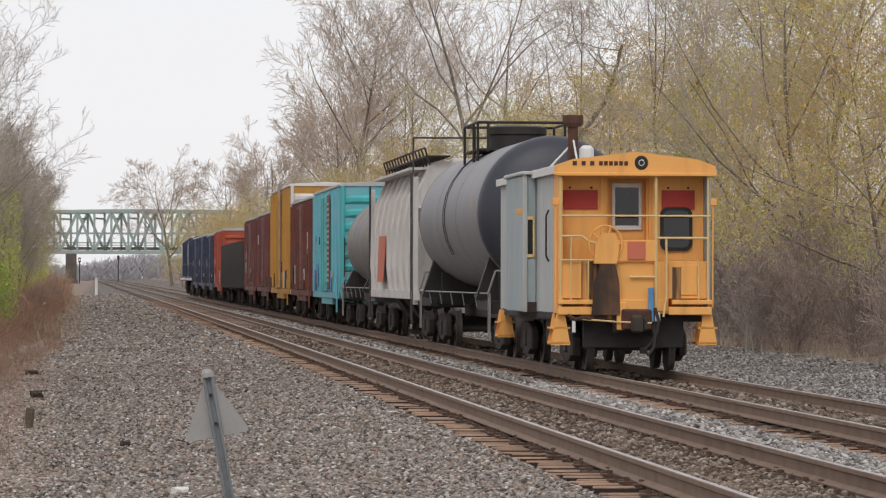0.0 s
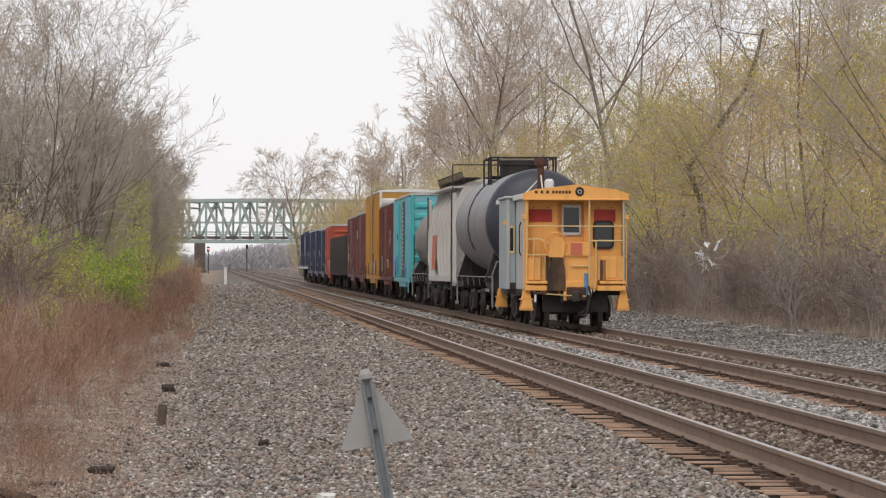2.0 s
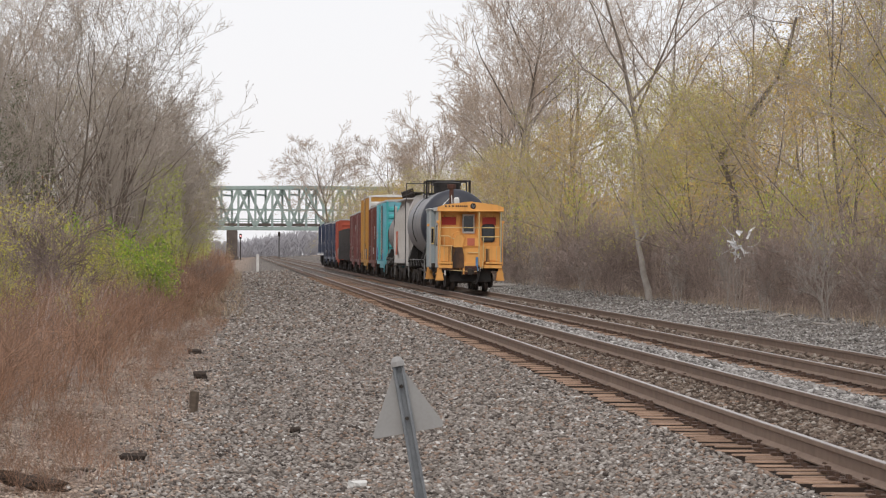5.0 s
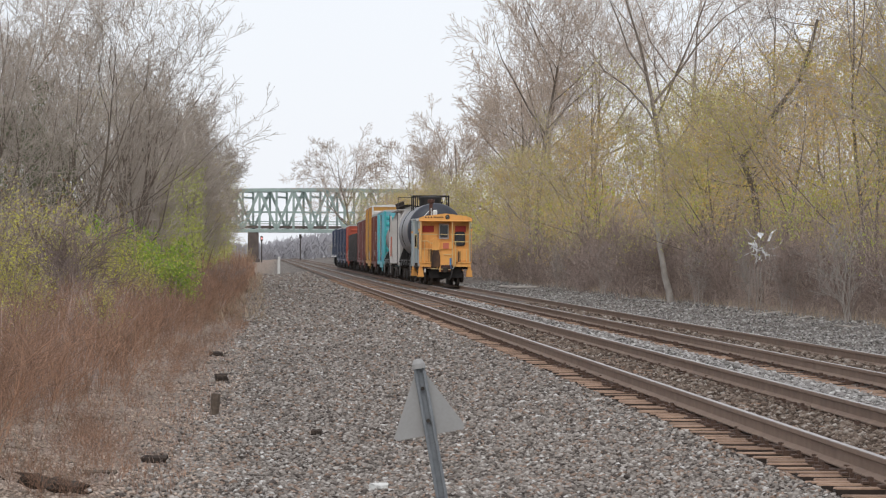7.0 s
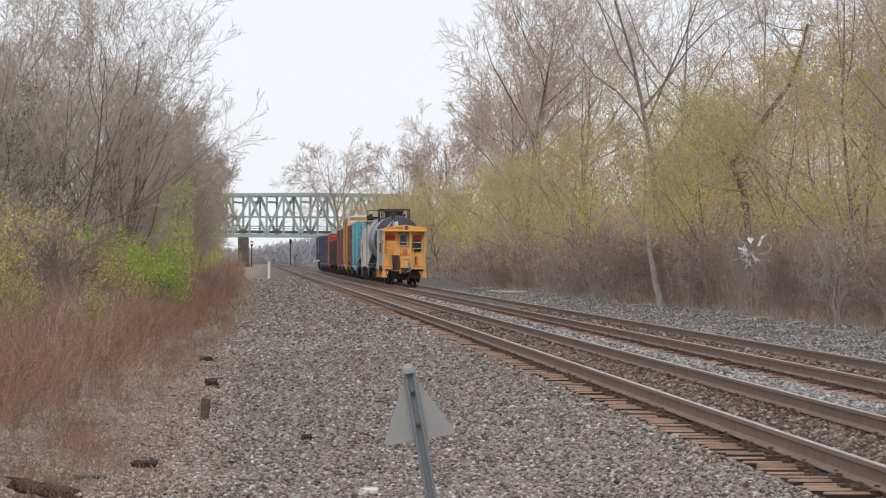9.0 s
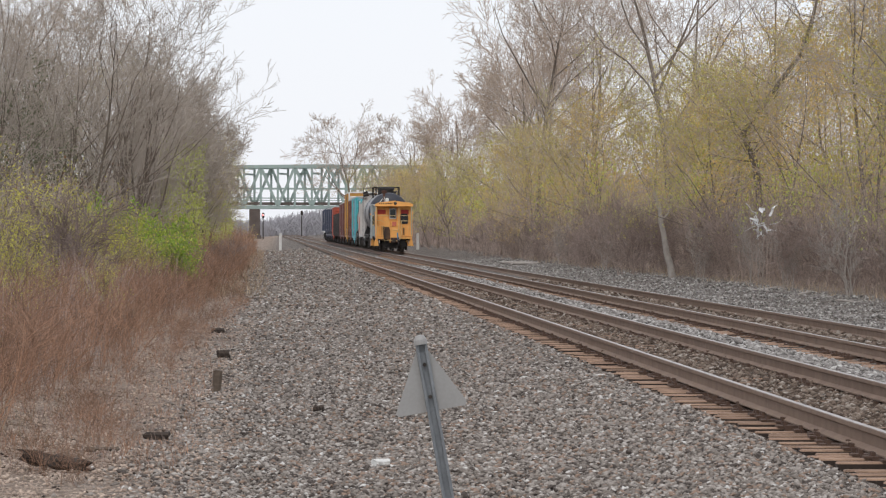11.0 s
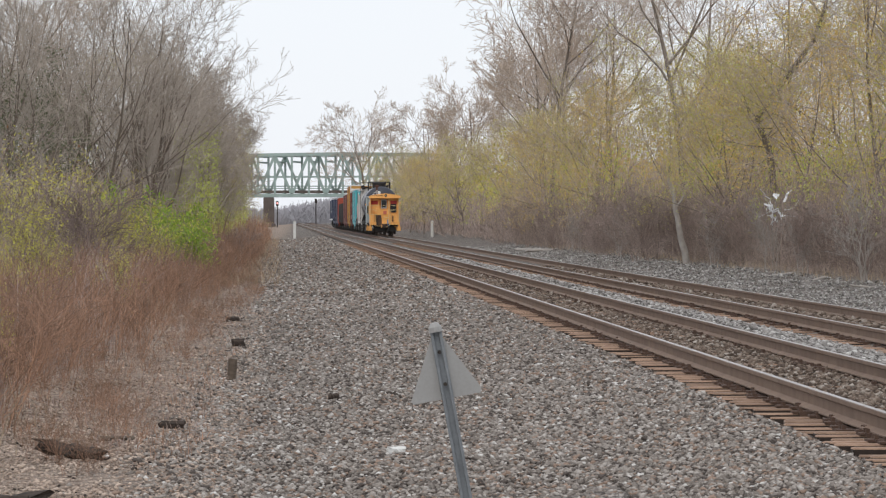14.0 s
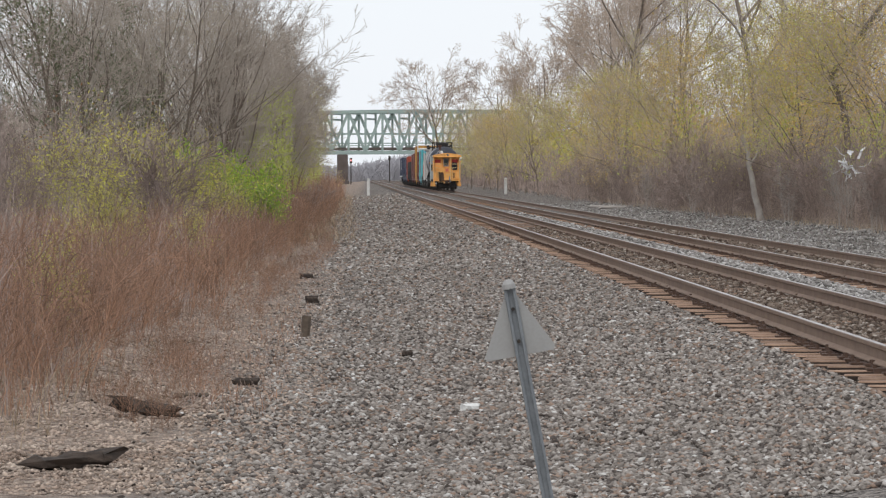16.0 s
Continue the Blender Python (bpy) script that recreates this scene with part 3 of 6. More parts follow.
def boxcar(name, label, paint, length, height, width=2.85, roof=GALV, door=None, end_paint=None, ribs=14, end_ribs=8, patches=True, column=None, grime=UNDER):
    car = thing(name, label, "boxcar", "cars of the train")
    h, L = width / 2, length
    door = door or paint
    body = Geo().box(-h, h, 0.0, L, 1.05, height - 0.12, 0.03)
    part("body", body, paint, car)
    sill = Geo()
    for s in (-1, 1):
        sill.box(min(s * h, s * (h + 0.04)), max(s * h, s * (h + 0.04)), 0.25, L - 0.25, 0.92, 1.12, 0.01)
        sill.box(min(s * h, s * (h - 0.1)), max(s * h, s * (h - 0.1)), L * 0.3, L * 0.7, 0.72, 0.95)
    sill.box(-0.35, 0.35, 0.0, L, 0.75, 1.06)
    part("side_sill", sill, paint, car)
    rf = Geo().prism([(-h - 0.04, height - 0.14), (-h - 0.04, height - 0.08), (0, height), (h + 0.04, height - 0.08), (h + 0.04, height - 0.14)], -0.04, L + 0.04)
    for i in range(13):
        y = L * (i + 0.5) / 13
        rf.prism([(-h, height - 0.085), (-h, height - 0.04), (0, height + 0.04), (h, height - 0.04), (h, height - 0.085), (0, height - 0.01)], y - 0.05, y + 0.05)
    part("roof", rf, roof, car)
    for s in (-1, 1):
        rib = Geo().box(min(0, s * 0.06), max(0, s * 0.06), -0.045, 0.045, 1.12, height - 0.2, 0.01).mesh("side_rib", paint)
        for a, b in ((0.12, L / 2 - 1.7), (L / 2 + 1.7, L - 0.12)):
            for i in range(ribs // 2 + 1):
                part("side_rib", rib, None, car).location = (s * h, a + (b - a) * i / (ribs // 2), 0)
        d = Geo().box(min(s * (h + 0.02), s * (h + 0.1)), max(s * (h + 0.02), s * (h + 0.1)), L / 2 - 1.5, L / 2 + 1.5, 1.15, height - 0.3, 0.015)
        for k in range(5):
            z = 1.4 + (height - 2.0) * k / 4
            d.box(min(s * (h + 0.1), s * (h + 0.13)), max(s * (h + 0.1), s * (h + 0.13)), L / 2 - 1.45, L / 2 + 1.45, z - 0.05, z + 0.05)
        dob = part("sliding_door", d, door, car)
        b = Geo()
        for e in (-0.5, 0.5):
            b.rod((s * (h + 0.15), L / 2 + e, 1.2), (s * (h + 0.15), L / 2 + e, height - 0.4), 0.02, n=6)
        part("lock_bar", b, door, dob)
    for y, s in ((0.0, -1), (L, 1)):
        for k in range(end_ribs):
            e = Geo()
            z = 1.25 + (height - 1.6) * (k + 0.5) / end_ribs
            hgt = (height - 1.6) / end_ribs * 0.33
            e.add([(x, y + s * dd, zz) for x, dd0 in ((-h + 0.12, 0.3), (-h + 0.35, 1), (h - 0.35, 1), (h - 0.12, 0.3)) for dd, zz in ((0, z - hgt), (0.075 * dd0, z - hgt * 0.4), (0.075 * dd0, z + hgt * 0.4), (0, z + hgt))],
                  [(4 * i + j, 4 * i + j + 1, 4 * i + j + 5, 4 * i + j + 4) for i in range(3) for j in range(3)])
            part("end_rib", e, end_paint or paint, car)
        for x in (-h + 0.06, h - 0.06):
            part("corner_post", Geo().box(x - 0.06, x + 0.06, y + (s * 0.09 if s < 0 else 0), y + (0 if s < 0 else s * 0.09), 1.05, height - 0.13, 0.01), end_paint or paint, car)
        e = Geo().box(-h, h, y + (s * 0.1 if s < 0 else 0), y + (0 if s < 0 else s * 0.1), 0.92, 1.14, 0.01)
        part("end_sill", e, end_paint or paint, car)
        l = Geo()
        ladder(l, -h + 0.32, y + s * 0.13, 0.65, height * 0.62, "x")
        part("end_ladder", l, UNDER, car)
        coupler(car, y, s)
    l = Geo()
    ladder(l, -h - 0.1, 0.35, 0.5, height * 0.6)
    part("side_ladder", l, paint, car)
    l = Geo()
    ladder(l, h + 0.1, L - 0.35, 0.5, height * 0.6)
    part("side_ladder", l, paint, car)
    if column:                                   # a painted column on the side, with a run of short bars up it
        panel, bars, y0, y1 = column
        part("painted_column", Geo().box(-h - 0.084, -h - 0.066, y0, y1, 1.2, height - 0.32), panel, car, "dark painted column on the side")
        for k in range(bars):
            z = 1.45 + (height - 2.1) * k / (bars - 1)
            part("lettering_bar", Geo().box(-h - 0.094, -h - 0.086, y0 + 0.12 * (y1 - y0), y1 - (0.1 + 0.25 * (k % 3 == 1)) * (y1 - y0), z, z + (height - 2.1) / bars * 0.5), CHALK, car, "pale faded lettering bar")
    if patches:
        rg = random.Random(name + str(length))
        for k in range(11):
            y = rg.uniform(0.6, L - 1.2)
            z = rg.choice((1.16, 1.16, rg.uniform(1.2, 1.8), rg.uniform(1.2, height - 1.3)))
            g = Geo().box(-h - 0.082 - k * 0.0004, -h - 0.062, y, y + rg.uniform(0.25, 0.9), z, z + rg.uniform(0.15, 0.8))
            part("painted_marking", g, rg.choice((CHALK, CHALK, RUST, grime)), car, "chalky faded stencil patch")
    brake = Geo().rod((0.55, -0.1, 2.0), (0.55, -0.18, 2.0), 0.28, n=16)
    part("brake_wheel", brake, UNDER, car)
    trucks(car, 1.9, L - 1.9)
    return car


def tank_car(name, label, paint, length, r, mid, dome=True, side=None):
    car = thing(name, label, "tank car", "cars of the train")
    L = length
    y0, y1 = 0.75, L - 0.75
    caps = [(y0 + 0.55 * (1 - math.cos(a)), r * math.sin(a)) for a in (radians(5 + 17 * i) for i in range(6))]
    rings = [(y, max(q, 0.05)) for y, q in caps] + [(y0 + 0.62, r), (y1 - 0.62, r)] + [(y0 + y1 - y, max(q, 0.05)) for y, q in reversed(caps)]
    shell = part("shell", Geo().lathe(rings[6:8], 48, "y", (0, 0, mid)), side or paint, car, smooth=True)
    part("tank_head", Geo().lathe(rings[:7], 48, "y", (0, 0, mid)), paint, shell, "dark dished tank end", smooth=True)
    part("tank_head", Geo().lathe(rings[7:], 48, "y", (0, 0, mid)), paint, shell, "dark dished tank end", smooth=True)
    for k in range(4):
        y = y0 + 0.75 + (y1 - y0 - 1.5) * k / 3
        n = 48
        ring = [(q, rr) for q, rr in ((y - 0.02, r - 0.001), (y - 0.01, r + 0.006), (y + 0.01, r + 0.006), (y + 0.02, r - 0.001))]
        g = Geo()
        g.add([(rr * math.cos(2 * math.pi * i / n), q, mid + rr * math.sin(2 * math.pi * i / n)) for q, rr in ring for i in range(n)],
              [(a * n + i, a * n + (i + 1) % n, a * n + n + (i + 1) % n, a * n + n + i) for a in range(3) for i in range(n)])
        part("weld_band", g, side or paint, shell, smooth=True)
    frame_ = Geo()
    for s in (-1, 1):
        frame_.box(min(s * 1.25, s * 1.4), max(s * 1.25, s * 1.4), 0.1, 2.9, 0.95, 1.15, 0.01)
        frame_.box(min(s * 1.25, s * 1.4), max(s * 1.25, s * 1.4), L - 2.9, L - 0.1, 0.95, 1.15, 0.01)
        frame_.beam((s * 1.3, 1.9, 1.1), (s * 1.0, 1.9, mid - 0.9), 0.3, 0.5)
        frame_.beam((s * 1.3, L - 1.9, 1.1), (s * 1.0, L - 1.9, mid - 0.9), 0.3, 0.5)
    for a, b in ((0.0, 0.2), (L - 0.2, L)):
        frame_.box(-1.42, 1.42, a, b, 0.9, 1.16, 0.01)
    frame_.box(-0.35, 0.35, 0, L, 0.72, 1.05)
    frame_.box(-1.1, 1.1, 1.3, 2.5, 1.0, mid - r + 0.35)
    frame_.box(-1.1, 1.1, L - 2.5, L - 1.3, 1.0, mid - r + 0.35)
    part("underframe", frame_, BLACK, car)
    rails = Geo()
    for s in (-1, 1):
        rails.pipe([(s * 1.45, 0.05, 1.3), (s * 1.45, L - 0.05, 1.3)], 0.016, 8)
        for k in range(7):
            y = 0.1 + (L - 0.2) * k / 6
            rails.rod((s * 1.45, y, 1.3), (s * 1.4, y, 1.02), 0.012, n=6)
    for y in (0.02, L - 0.02):
        rails.pipe([(-1.45, y, 1.3), (-1.3, y, 1.75), (1.3, y, 1.75), (1.45, y, 1.3)], 0.022, 6)
    part("handrail", rails, HANDRAIL, car, "grey steel handrail")
    for y in (0.1, L - 0.1):
        for s in (-1, 1):
            gr = Geo()
            ladder(gr, s * 1.42, y, 0.42, 1.3, "y", 0.35)
            part("step", gr, HANDRAIL, car)
    if dome:
        top = mid + r
        part("dome", Geo().lathe([(top - 0.3, 0.62), (top + 0.25, 0.62), (top + 0.27, 0.66), (top + 0.42, 0.66), (top + 0.46, 0.5), (top + 0.47, 0.05)], 24, "z", (0, L / 2, 0)), BLACK, car, smooth=True)
        pl = Geo()
        for s in (-1, 1):
            pl.box(min(s * 0.55, s * 1.0), max(s * 0.55, s * 1.0), L / 2 - 1.6, L / 2 + 1.6, top - 0.12, top - 0.08)
        part("walkway", pl, UNDER, car)
        pr = Geo()
        z0, z1 = top - 0.35, top + 0.48
        for y in (L / 2 - 1.6, L / 2 + 1.6):
            pr.pipe([(-1.0, y, z0), (-1.0, y, z1), (1.0, y, z1), (1.0, y, z0)], 0.03, 8)
            pr.pipe([(-0.78, y, z0 + 0.2), (-0.78, y, z1)], 0.03, 8)
        for s in (-1, 1):
            pr.pipe([(s * 1.0, L / 2 - 1.6, z1), (s * 1.0, L / 2 + 1.6, z1)], 0.03, 8)
            pr.pipe([(s * 1.0, L / 2 - 0.6, z0), (s * 1.0, L / 2 - 0.6, z1)], 0.03, 8)
        part("platform_rail", pr, BLACK, car)
        la = Geo()
        pts = [(-(r + 0.06) * math.cos(a), mid + (r + 0.06) * math.sin(a)) for a in (radians(-30 + 12 * i) for i in range(9))]
        for s in (-0.22, 0.22):
            la.pipe([(x, L / 2 + s, z) for x, z in pts], 0.01, 6)
        for x, z in pts:
            la.rod((x, L / 2 - 0.22, z), (x, L / 2 + 0.22, z), 0.01, n=6)
        part("shell_ladder", la, BLACK, car)
    mk = Geo()
    for k in range(3):
        a0 = radians(168 + 4 * k)
        for y in (y0 + 1.4,):
            vs = [((r + 0.006) * math.cos(a), yy, mid + (r + 0.006) * math.sin(a)) for a in (a0, a0 + radians(3)) for yy in (y, y + 0.3 - 0.05 * k)]
            mk.add(vs, [(0, 1, 3, 2)])
    part("stencil_mark", mk, OCHRE, shell, "small yellow stencil marks")
    coupler(car, 0, -1); coupler(car, L, 1)
    trucks(car, 1.9, L - 1.9)
    return car


def hopper_car(name, label, paint, length, height, dark=False):
    car = thing(name, label, "hopper car", "cars of the train")
    L, h = length, 1.5
    prof = [(-h + 0.05, 1.25), (-h - 0.02, 1.9), (-h, 2.9), (-h + 0.12, 3.6), (-h + 0.42, height - 0.15), (-0.9, height), (0.9, height), (h - 0.42, height - 0.15), (h - 0.12, 3.6), (h, 2.9), (h + 0.02, 1.9), (h - 0.05, 1.25)] if not dark else \
        [(-h, 1.0), (-h, height), (h, height), (h, 1.0)]
    y0, y1 = (1.5, L - 1.5) if not dark else (0.3, L - 0.3)
    body = Geo()
    n = len(prof)
    if dark:
        body.prism(prof, y0, y1)
    else:
        # the ends slope in above the trucks
        cuts = [(0.9, 2.6), (y0, 1.25), (y1, 1.25), (L - 0.9, 2.6)]
        vs = [(x * (0.97 if i in (0, 3) else 1), y, max(z, zmin)) for i, (y, zmin) in enumerate(cuts) for x, z in prof]
        body.add(vs, [(k * n + i, k * n + (i + 1) % n, k * n + n + (i + 1) % n, k * n + n + i) for k in range(3) for i in range(n)] + [tuple(range(n)), tuple(range(3 * n, 4 * n))])
        part("end_sheet", Geo().add([(-1.4, 0.5, 3.3), (1.4, 0.5, 3.3), (1.4, 3.2, 1.15), (-1.4, 3.2, 1.15), (-1.4, 0.56, 3.36), (1.4, 0.56, 3.36), (1.4, 3.26, 1.2), (-1.4, 3.26, 1.2)],
                                    [(0, 1, 2, 3), (4, 5, 6, 7), (0, 1, 5, 4), (2, 3, 7, 6), (0, 3, 7, 4), (1, 2, 6, 5)]), paint, car)
    part("body", body, paint, car)
    for s in (-1, 1):
        count = 7 if not dark else 12
        out = [(s * (-x), z) for x, z in prof if x < 0 and z <= height - 0.1] if not dark else [(s * h, 1.0), (s * h, height)]
        rib = Geo().prism(out + [(x + s * 0.09, z) for x, z in reversed(out)], -0.06, 0.06).mesh("side_rib", paint)
        for i in range(count):
            part("side_rib", rib, None, car).location = (0, y0 + 0.15 + (y1 - y0 - 0.3) * i / (count - 1), 0)
    sill = Geo()
    for s in (-1, 1):
        sill.box(min(s * 1.3, s * 1.52), max(s * 1.3, s * 1.52), 0.1, L - 0.1, 1.08, 1.3, 0.01)
        sill.box(min(s * 0.9, s * 1.5), max(s * 0.9, s * 1.5), y0 - 0.3, y1 + 0.3, height - 0.2, height - 0.14) if not dark else None
        for y in (0.15, L - 0.15):
            sill.box(min(s * 1.38, s * 1.5), max(s * 1.38, s * 1.5), y - 0.08, y + 0.08, 0.95, (height - 0.4 if not dark else 1.3), 0.01)
    sill.box(-0.3, 0.3, 0, L, 0.75, 1.1)
    for y in (0.05, L - 0.05):
        sill.box(-1.5, 1.5, y - 0.06, y + 0.06, 1.05, 1.32)
    part("side_sill", sill, paint, car)
    chute = Geo()
    for k in range(3):
        yc = L * (0.28 + 0.22 * k)
        chute.add([(-1.3, yc - 1.4, 1.3), (1.3, yc - 1.4, 1.3), (1.3, yc + 1.4, 1.3), (-1.3, yc + 1.4, 1.3), (-0.6, yc - 0.3, 0.4), (0.6, yc - 0.3, 0.4), (0.6, yc + 0.3, 0.4), (-0.6, yc + 0.3, 0.4)],
                  [(0, 1, 5, 4), (1, 2, 6, 5), (2, 3, 7, 6), (3, 0, 4, 7), (4, 5, 6, 7)])
    part("outlet_chute", chute, UNDER, car)
    if not dark:
        rw = Geo()
        for s in (-1, 1):
            rw.box(min(s * 0.55, s * 1.15), max(s * 0.55, s * 1.15), y0 - 0.8, y1 + 0.8, height + 0.1, height + 0.14)
            rw.pipe([(s * 1.18, y0 - 0.8, height + 0.32), (s * 1.18, y1 + 0.8, height + 0.32)], 0.022, 6)
            for k in range(15):
                y = y0 - 0.8 + (y1 - y0 + 1.6) * k / 14
                rw.rod((s * 1.18, y, height + 0.32), (s * 1.05, y, height - 0.1), 0.022, n=6)
        part("running_board", rw, UNDER, car)
        ht = Geo().box(-0.4, 0.4, y0 + 0.3, y1 - 0.3, height, height + 0.1, 0.02)
        part("roof_hatch", ht, paint, car)
        for y in (0.1, L - 0.1):
            la = Geo()
            ladder(la, -1.53, y + (0.2 if y < 1 else -0.2), 0.5, height - 0.3, "y")
            part("ladder", la, DARKCAR, car)
            la = Geo()
            ladder(la, 1.2, y, 1.1, height - 0.2, "x")
            part("ladder", la, DARKCAR, car)
        part("roof_grab_rail", Geo().pipe([(-1.5, 0.15, height - 0.3), (-1.5, 0.15, height + 0.55), (1.0, 0.15, height + 0.55)], 0.022), DARKCAR, car)
        s = Geo().add([(-h - 0.115, y1 - 6.4, 2.7), (-h - 0.115, y1 - 3.6, 2.7), (-h - 0.115, y1 - 2.9, 1.5), (-h - 0.115, y1 - 5.2, 1.5)], [(0, 1, 2, 3)])
        part("red_stripe", s, RED_PALE, car, "faded red painted stripe")
    coupler(car, 0, -1); coupler(car, L, 1)
    trucks(car, 1.9, L - 1.9)
    return car


def locomotive(name, label):
    car = thing(name, label, "locomotive", "cars of the train")
    L = 16.5
    hood = Geo().box(-0.9, 0.9, 1.0, 11.6, 1.5, 4.25, 0.08)
    part("hood", hood, NAVY, car)
    gr = Geo()
    for i in range(12):
        gr.box(-0.93, 0.93, 1.6 + i * 0.75, 2.1 + i * 0.75, 2.0 + (1.4 if i % 3 else 0), 3.9)
    part("hood_door", gr, NAVY, car)
    cab = Geo().prism([(-1.45, 1.5), (-1.45, 4.1), (-0.9, 4.5), (0.9, 4.5), (1.45, 4.1), (1.45, 1.5)], 11.6, 13.9)
    part("cab", cab, NAVY, car)
    w = Geo()
    for s in (-1, 1):
        for y in (12.0, 12.9):
            w.box(min(s * 1.44, s * 1.46), max(s * 1.44, s * 1.46), y, y + 0.7, 3.1, 3.8)
    part("cab_window", w, DARKGLASS, car)
    part("nose", Geo().box(-0.85, 0.85, 13.9, 15.6, 1.5, 3.0, 0.1), NAVY, car)
    part("deck", Geo().box(-1.5, 1.5, 0.3, L - 0.3, 1.2, 1.5, 0.02), NAVY, car)
    part("stripe", Geo().box(-1.515, -1.502, 0.3, L - 0.3, 1.26, 1.38), WHITE, car, "white sill stripe")
    part("cab_panel", Geo().box(-1.475, -1.46, 11.8, 12.6, 2.3, 3.9), WHITE, car, "white painted panel")
    part("fan", Geo().lathe([(4.25, 0.6), (4.4, 0.6), (4.42, 0.05)], 20, "z", (0, 3, 0)).lathe([(4.25, 0.6), (4.4, 0.6), (4.42, 0.05)], 20, "z", (0, 5, 0)), BLACK, car)
    hr = Geo()
    for s in (-1, 1):
        hr.pipe([(s * 1.45, 0.5, 2.45), (s * 1.45, 11.4, 2.45)], 0.02)
        for k in range(9):
            hr.rod((s * 1.45, 0.5 + k * 1.36, 1.5), (s * 1.45, 0.5 + k * 1.36, 2.45), 0.018, n=6)
    part("handrail", hr, NAVY, car)
    part("fuel_tank", Geo().box(-1.3, 1.3, 6.0, 10.0, 0.45, 1.2, 0.1), BLACK, car)
    coupler(car, 0, -1); coupler(car, L, 1)
    trucks(car, 2.2, 3.4, L - 3.4, L - 2.2)
    return car


def caboose():
    """A bay-window caboose: end platform, steps, railings, brake stand and stove pipe."""
    car = thing("caboose", "weathered yellow caboose with blue-grey sides and red panels", "caboose", "cars of the train")
    W, L, eave, peak = 1.40, 10.4, 3.50, 3.76
    end = 0.5                                   # the end wall stands back behind the platform
    shell = Geo().box(-W, -W + 0.06, 0.85, 2.6, 1.0, eave, 0.01)
    part("rear_side_sheet", shell, PALEGREY, car, "pale grey side sheet")
    part("corner_strip", Geo().box(-W - 0.006, -W + 0.07, 0.03, 0.85, 1.0, eave, 0.01), YELLOW, car)
    body = Geo().box(-W + 0.06, W - 0.06, 2.6, L - end, 1.0, eave, 0.01)
    part("body", body, BLUEGREY, car, "faded blue-grey car side")
    part("far_side_sheet", Geo().box(W - 0.06, W, 0.03, L, 1.0, eave, 0.01), BLUEGREY, car)
    B = W + 0.25
    bay_ = part("bay_window", Geo().box(-B, -W - 0.004, 3.7, 6.9, 1.0, eave - 0.04, 0.02), BLUEGREY, car, "projecting blue-grey bay with its window")
    part("corner_post", Geo().box(-B - 0.02, -B + 0.07, 3.66, 3.76, 1.0, eave - 0.03, 0.01), PALEGREY, bay_, "pale corner strip")
    part("bay_roof", Geo().box(-B - 0.05, -W, 3.6, 7.0, eave - 0.04, eave + 0.03, 0.02), PALEGREY, bay_)
    fr0 = Geo()
    for a in ((-B + 0.04, -B + 0.21, 1.98, 2.04), (-B + 0.04, -B + 0.21, 2.66, 2.72), (-B + 0.04, -B + 0.075, 1.98, 2.72), (-B + 0.175, -B + 0.21, 1.98, 2.72)):
        fr0.box(a[0], a[1], 3.665, 3.70, a[2], a[3], 0.006)
    part("window_frame", fr0, CREAM, bay_, "cream window frame")
    part("pane", Geo().box(-B + 0.07, -B + 0.18, 3.685, 3.698, 2.02, 2.68), DARKGLASS, bay_)
    part("sill_strip", Geo().box(-B, -W, 3.68, 3.70, 1.0, 1.18), UNDER, bay_)
    part("front_side_sheet", Geo().box(-W, -W + 0.06, 2.6, L, 1.0, eave, 0.01), PALEGREY, car)
    for y in (8.0,):
        win = part("side_window", Geo().box(-W - 0.03, -W + 0.01, y, y + 0.62, 2.0, 2.78, 0.02), CREAM, car, "cream window frame")
        part("pane", Geo().box(-W - 0.035, -W - 0.028, y + 0.1, y + 0.52, 2.08, 2.7), DARKGLASS, win)
    part("side_handle", Geo().pipe([(-W - 0.02, 1.5, 1.9), (-W - 0.07, 1.5, 2.0), (-W - 0.07, 1.5, 2.7), (-W - 0.02, 1.5, 2.8)], 0.018), UNDER, car)
    # end wall with the recessed door
    for a, b, c, d in ((-W + 0.06, -0.47, 1.0, eave), (0.32, W - 0.06, 1.0, eave), (-0.47, 0.32, 3.32, eave)):
        part("end_wall", Geo().box(a, b, end, end + 0.06, c, d), YELLOW, car)
    for a in (-0.47, 0.28):
        part("door_jamb", Geo().box(a, a + 0.04, end + 0.06, end + 0.3, 1.0, 3.32), YELLOW, car)
    for x in (-1.33, -0.55, 0.4, 1.31):
        part("wall_rib", Geo().box(x - 0.025, x + 0.025, end - 0.03, end, 1.0, eave), YELLOW, car)
    for a, b in ((-1.3, -0.58), (0.43, 1.28)):
        part("wall_rail", Geo().box(a, b, end - 0.028, end, 1.88, 1.95), YELLOW, car)
    door = part("door", Geo().box(-0.43, 0.28, end + 0.22, end + 0.27, 1.0, 3.32, 0.01), YELLOW, car)
    fr = Geo()
    for a in ((-0.34, 0.22, 2.44, 2.52), (-0.34, 0.22, 3.18, 3.26), (-0.34, -0.28, 2.44, 3.26), (0.16, 0.22, 2.44, 3.26)):
        fr.box(a[0], a[1], end + 0.17, end + 0.22, a[2], a[3], 0.01)
    part("window_frame", fr, WHITE, door, "whitish window frame")
    part("pane", Geo().box(-0.29, 0.17, end + 0.19, end + 0.21, 2.5, 3.2), DARKGLASS, door)
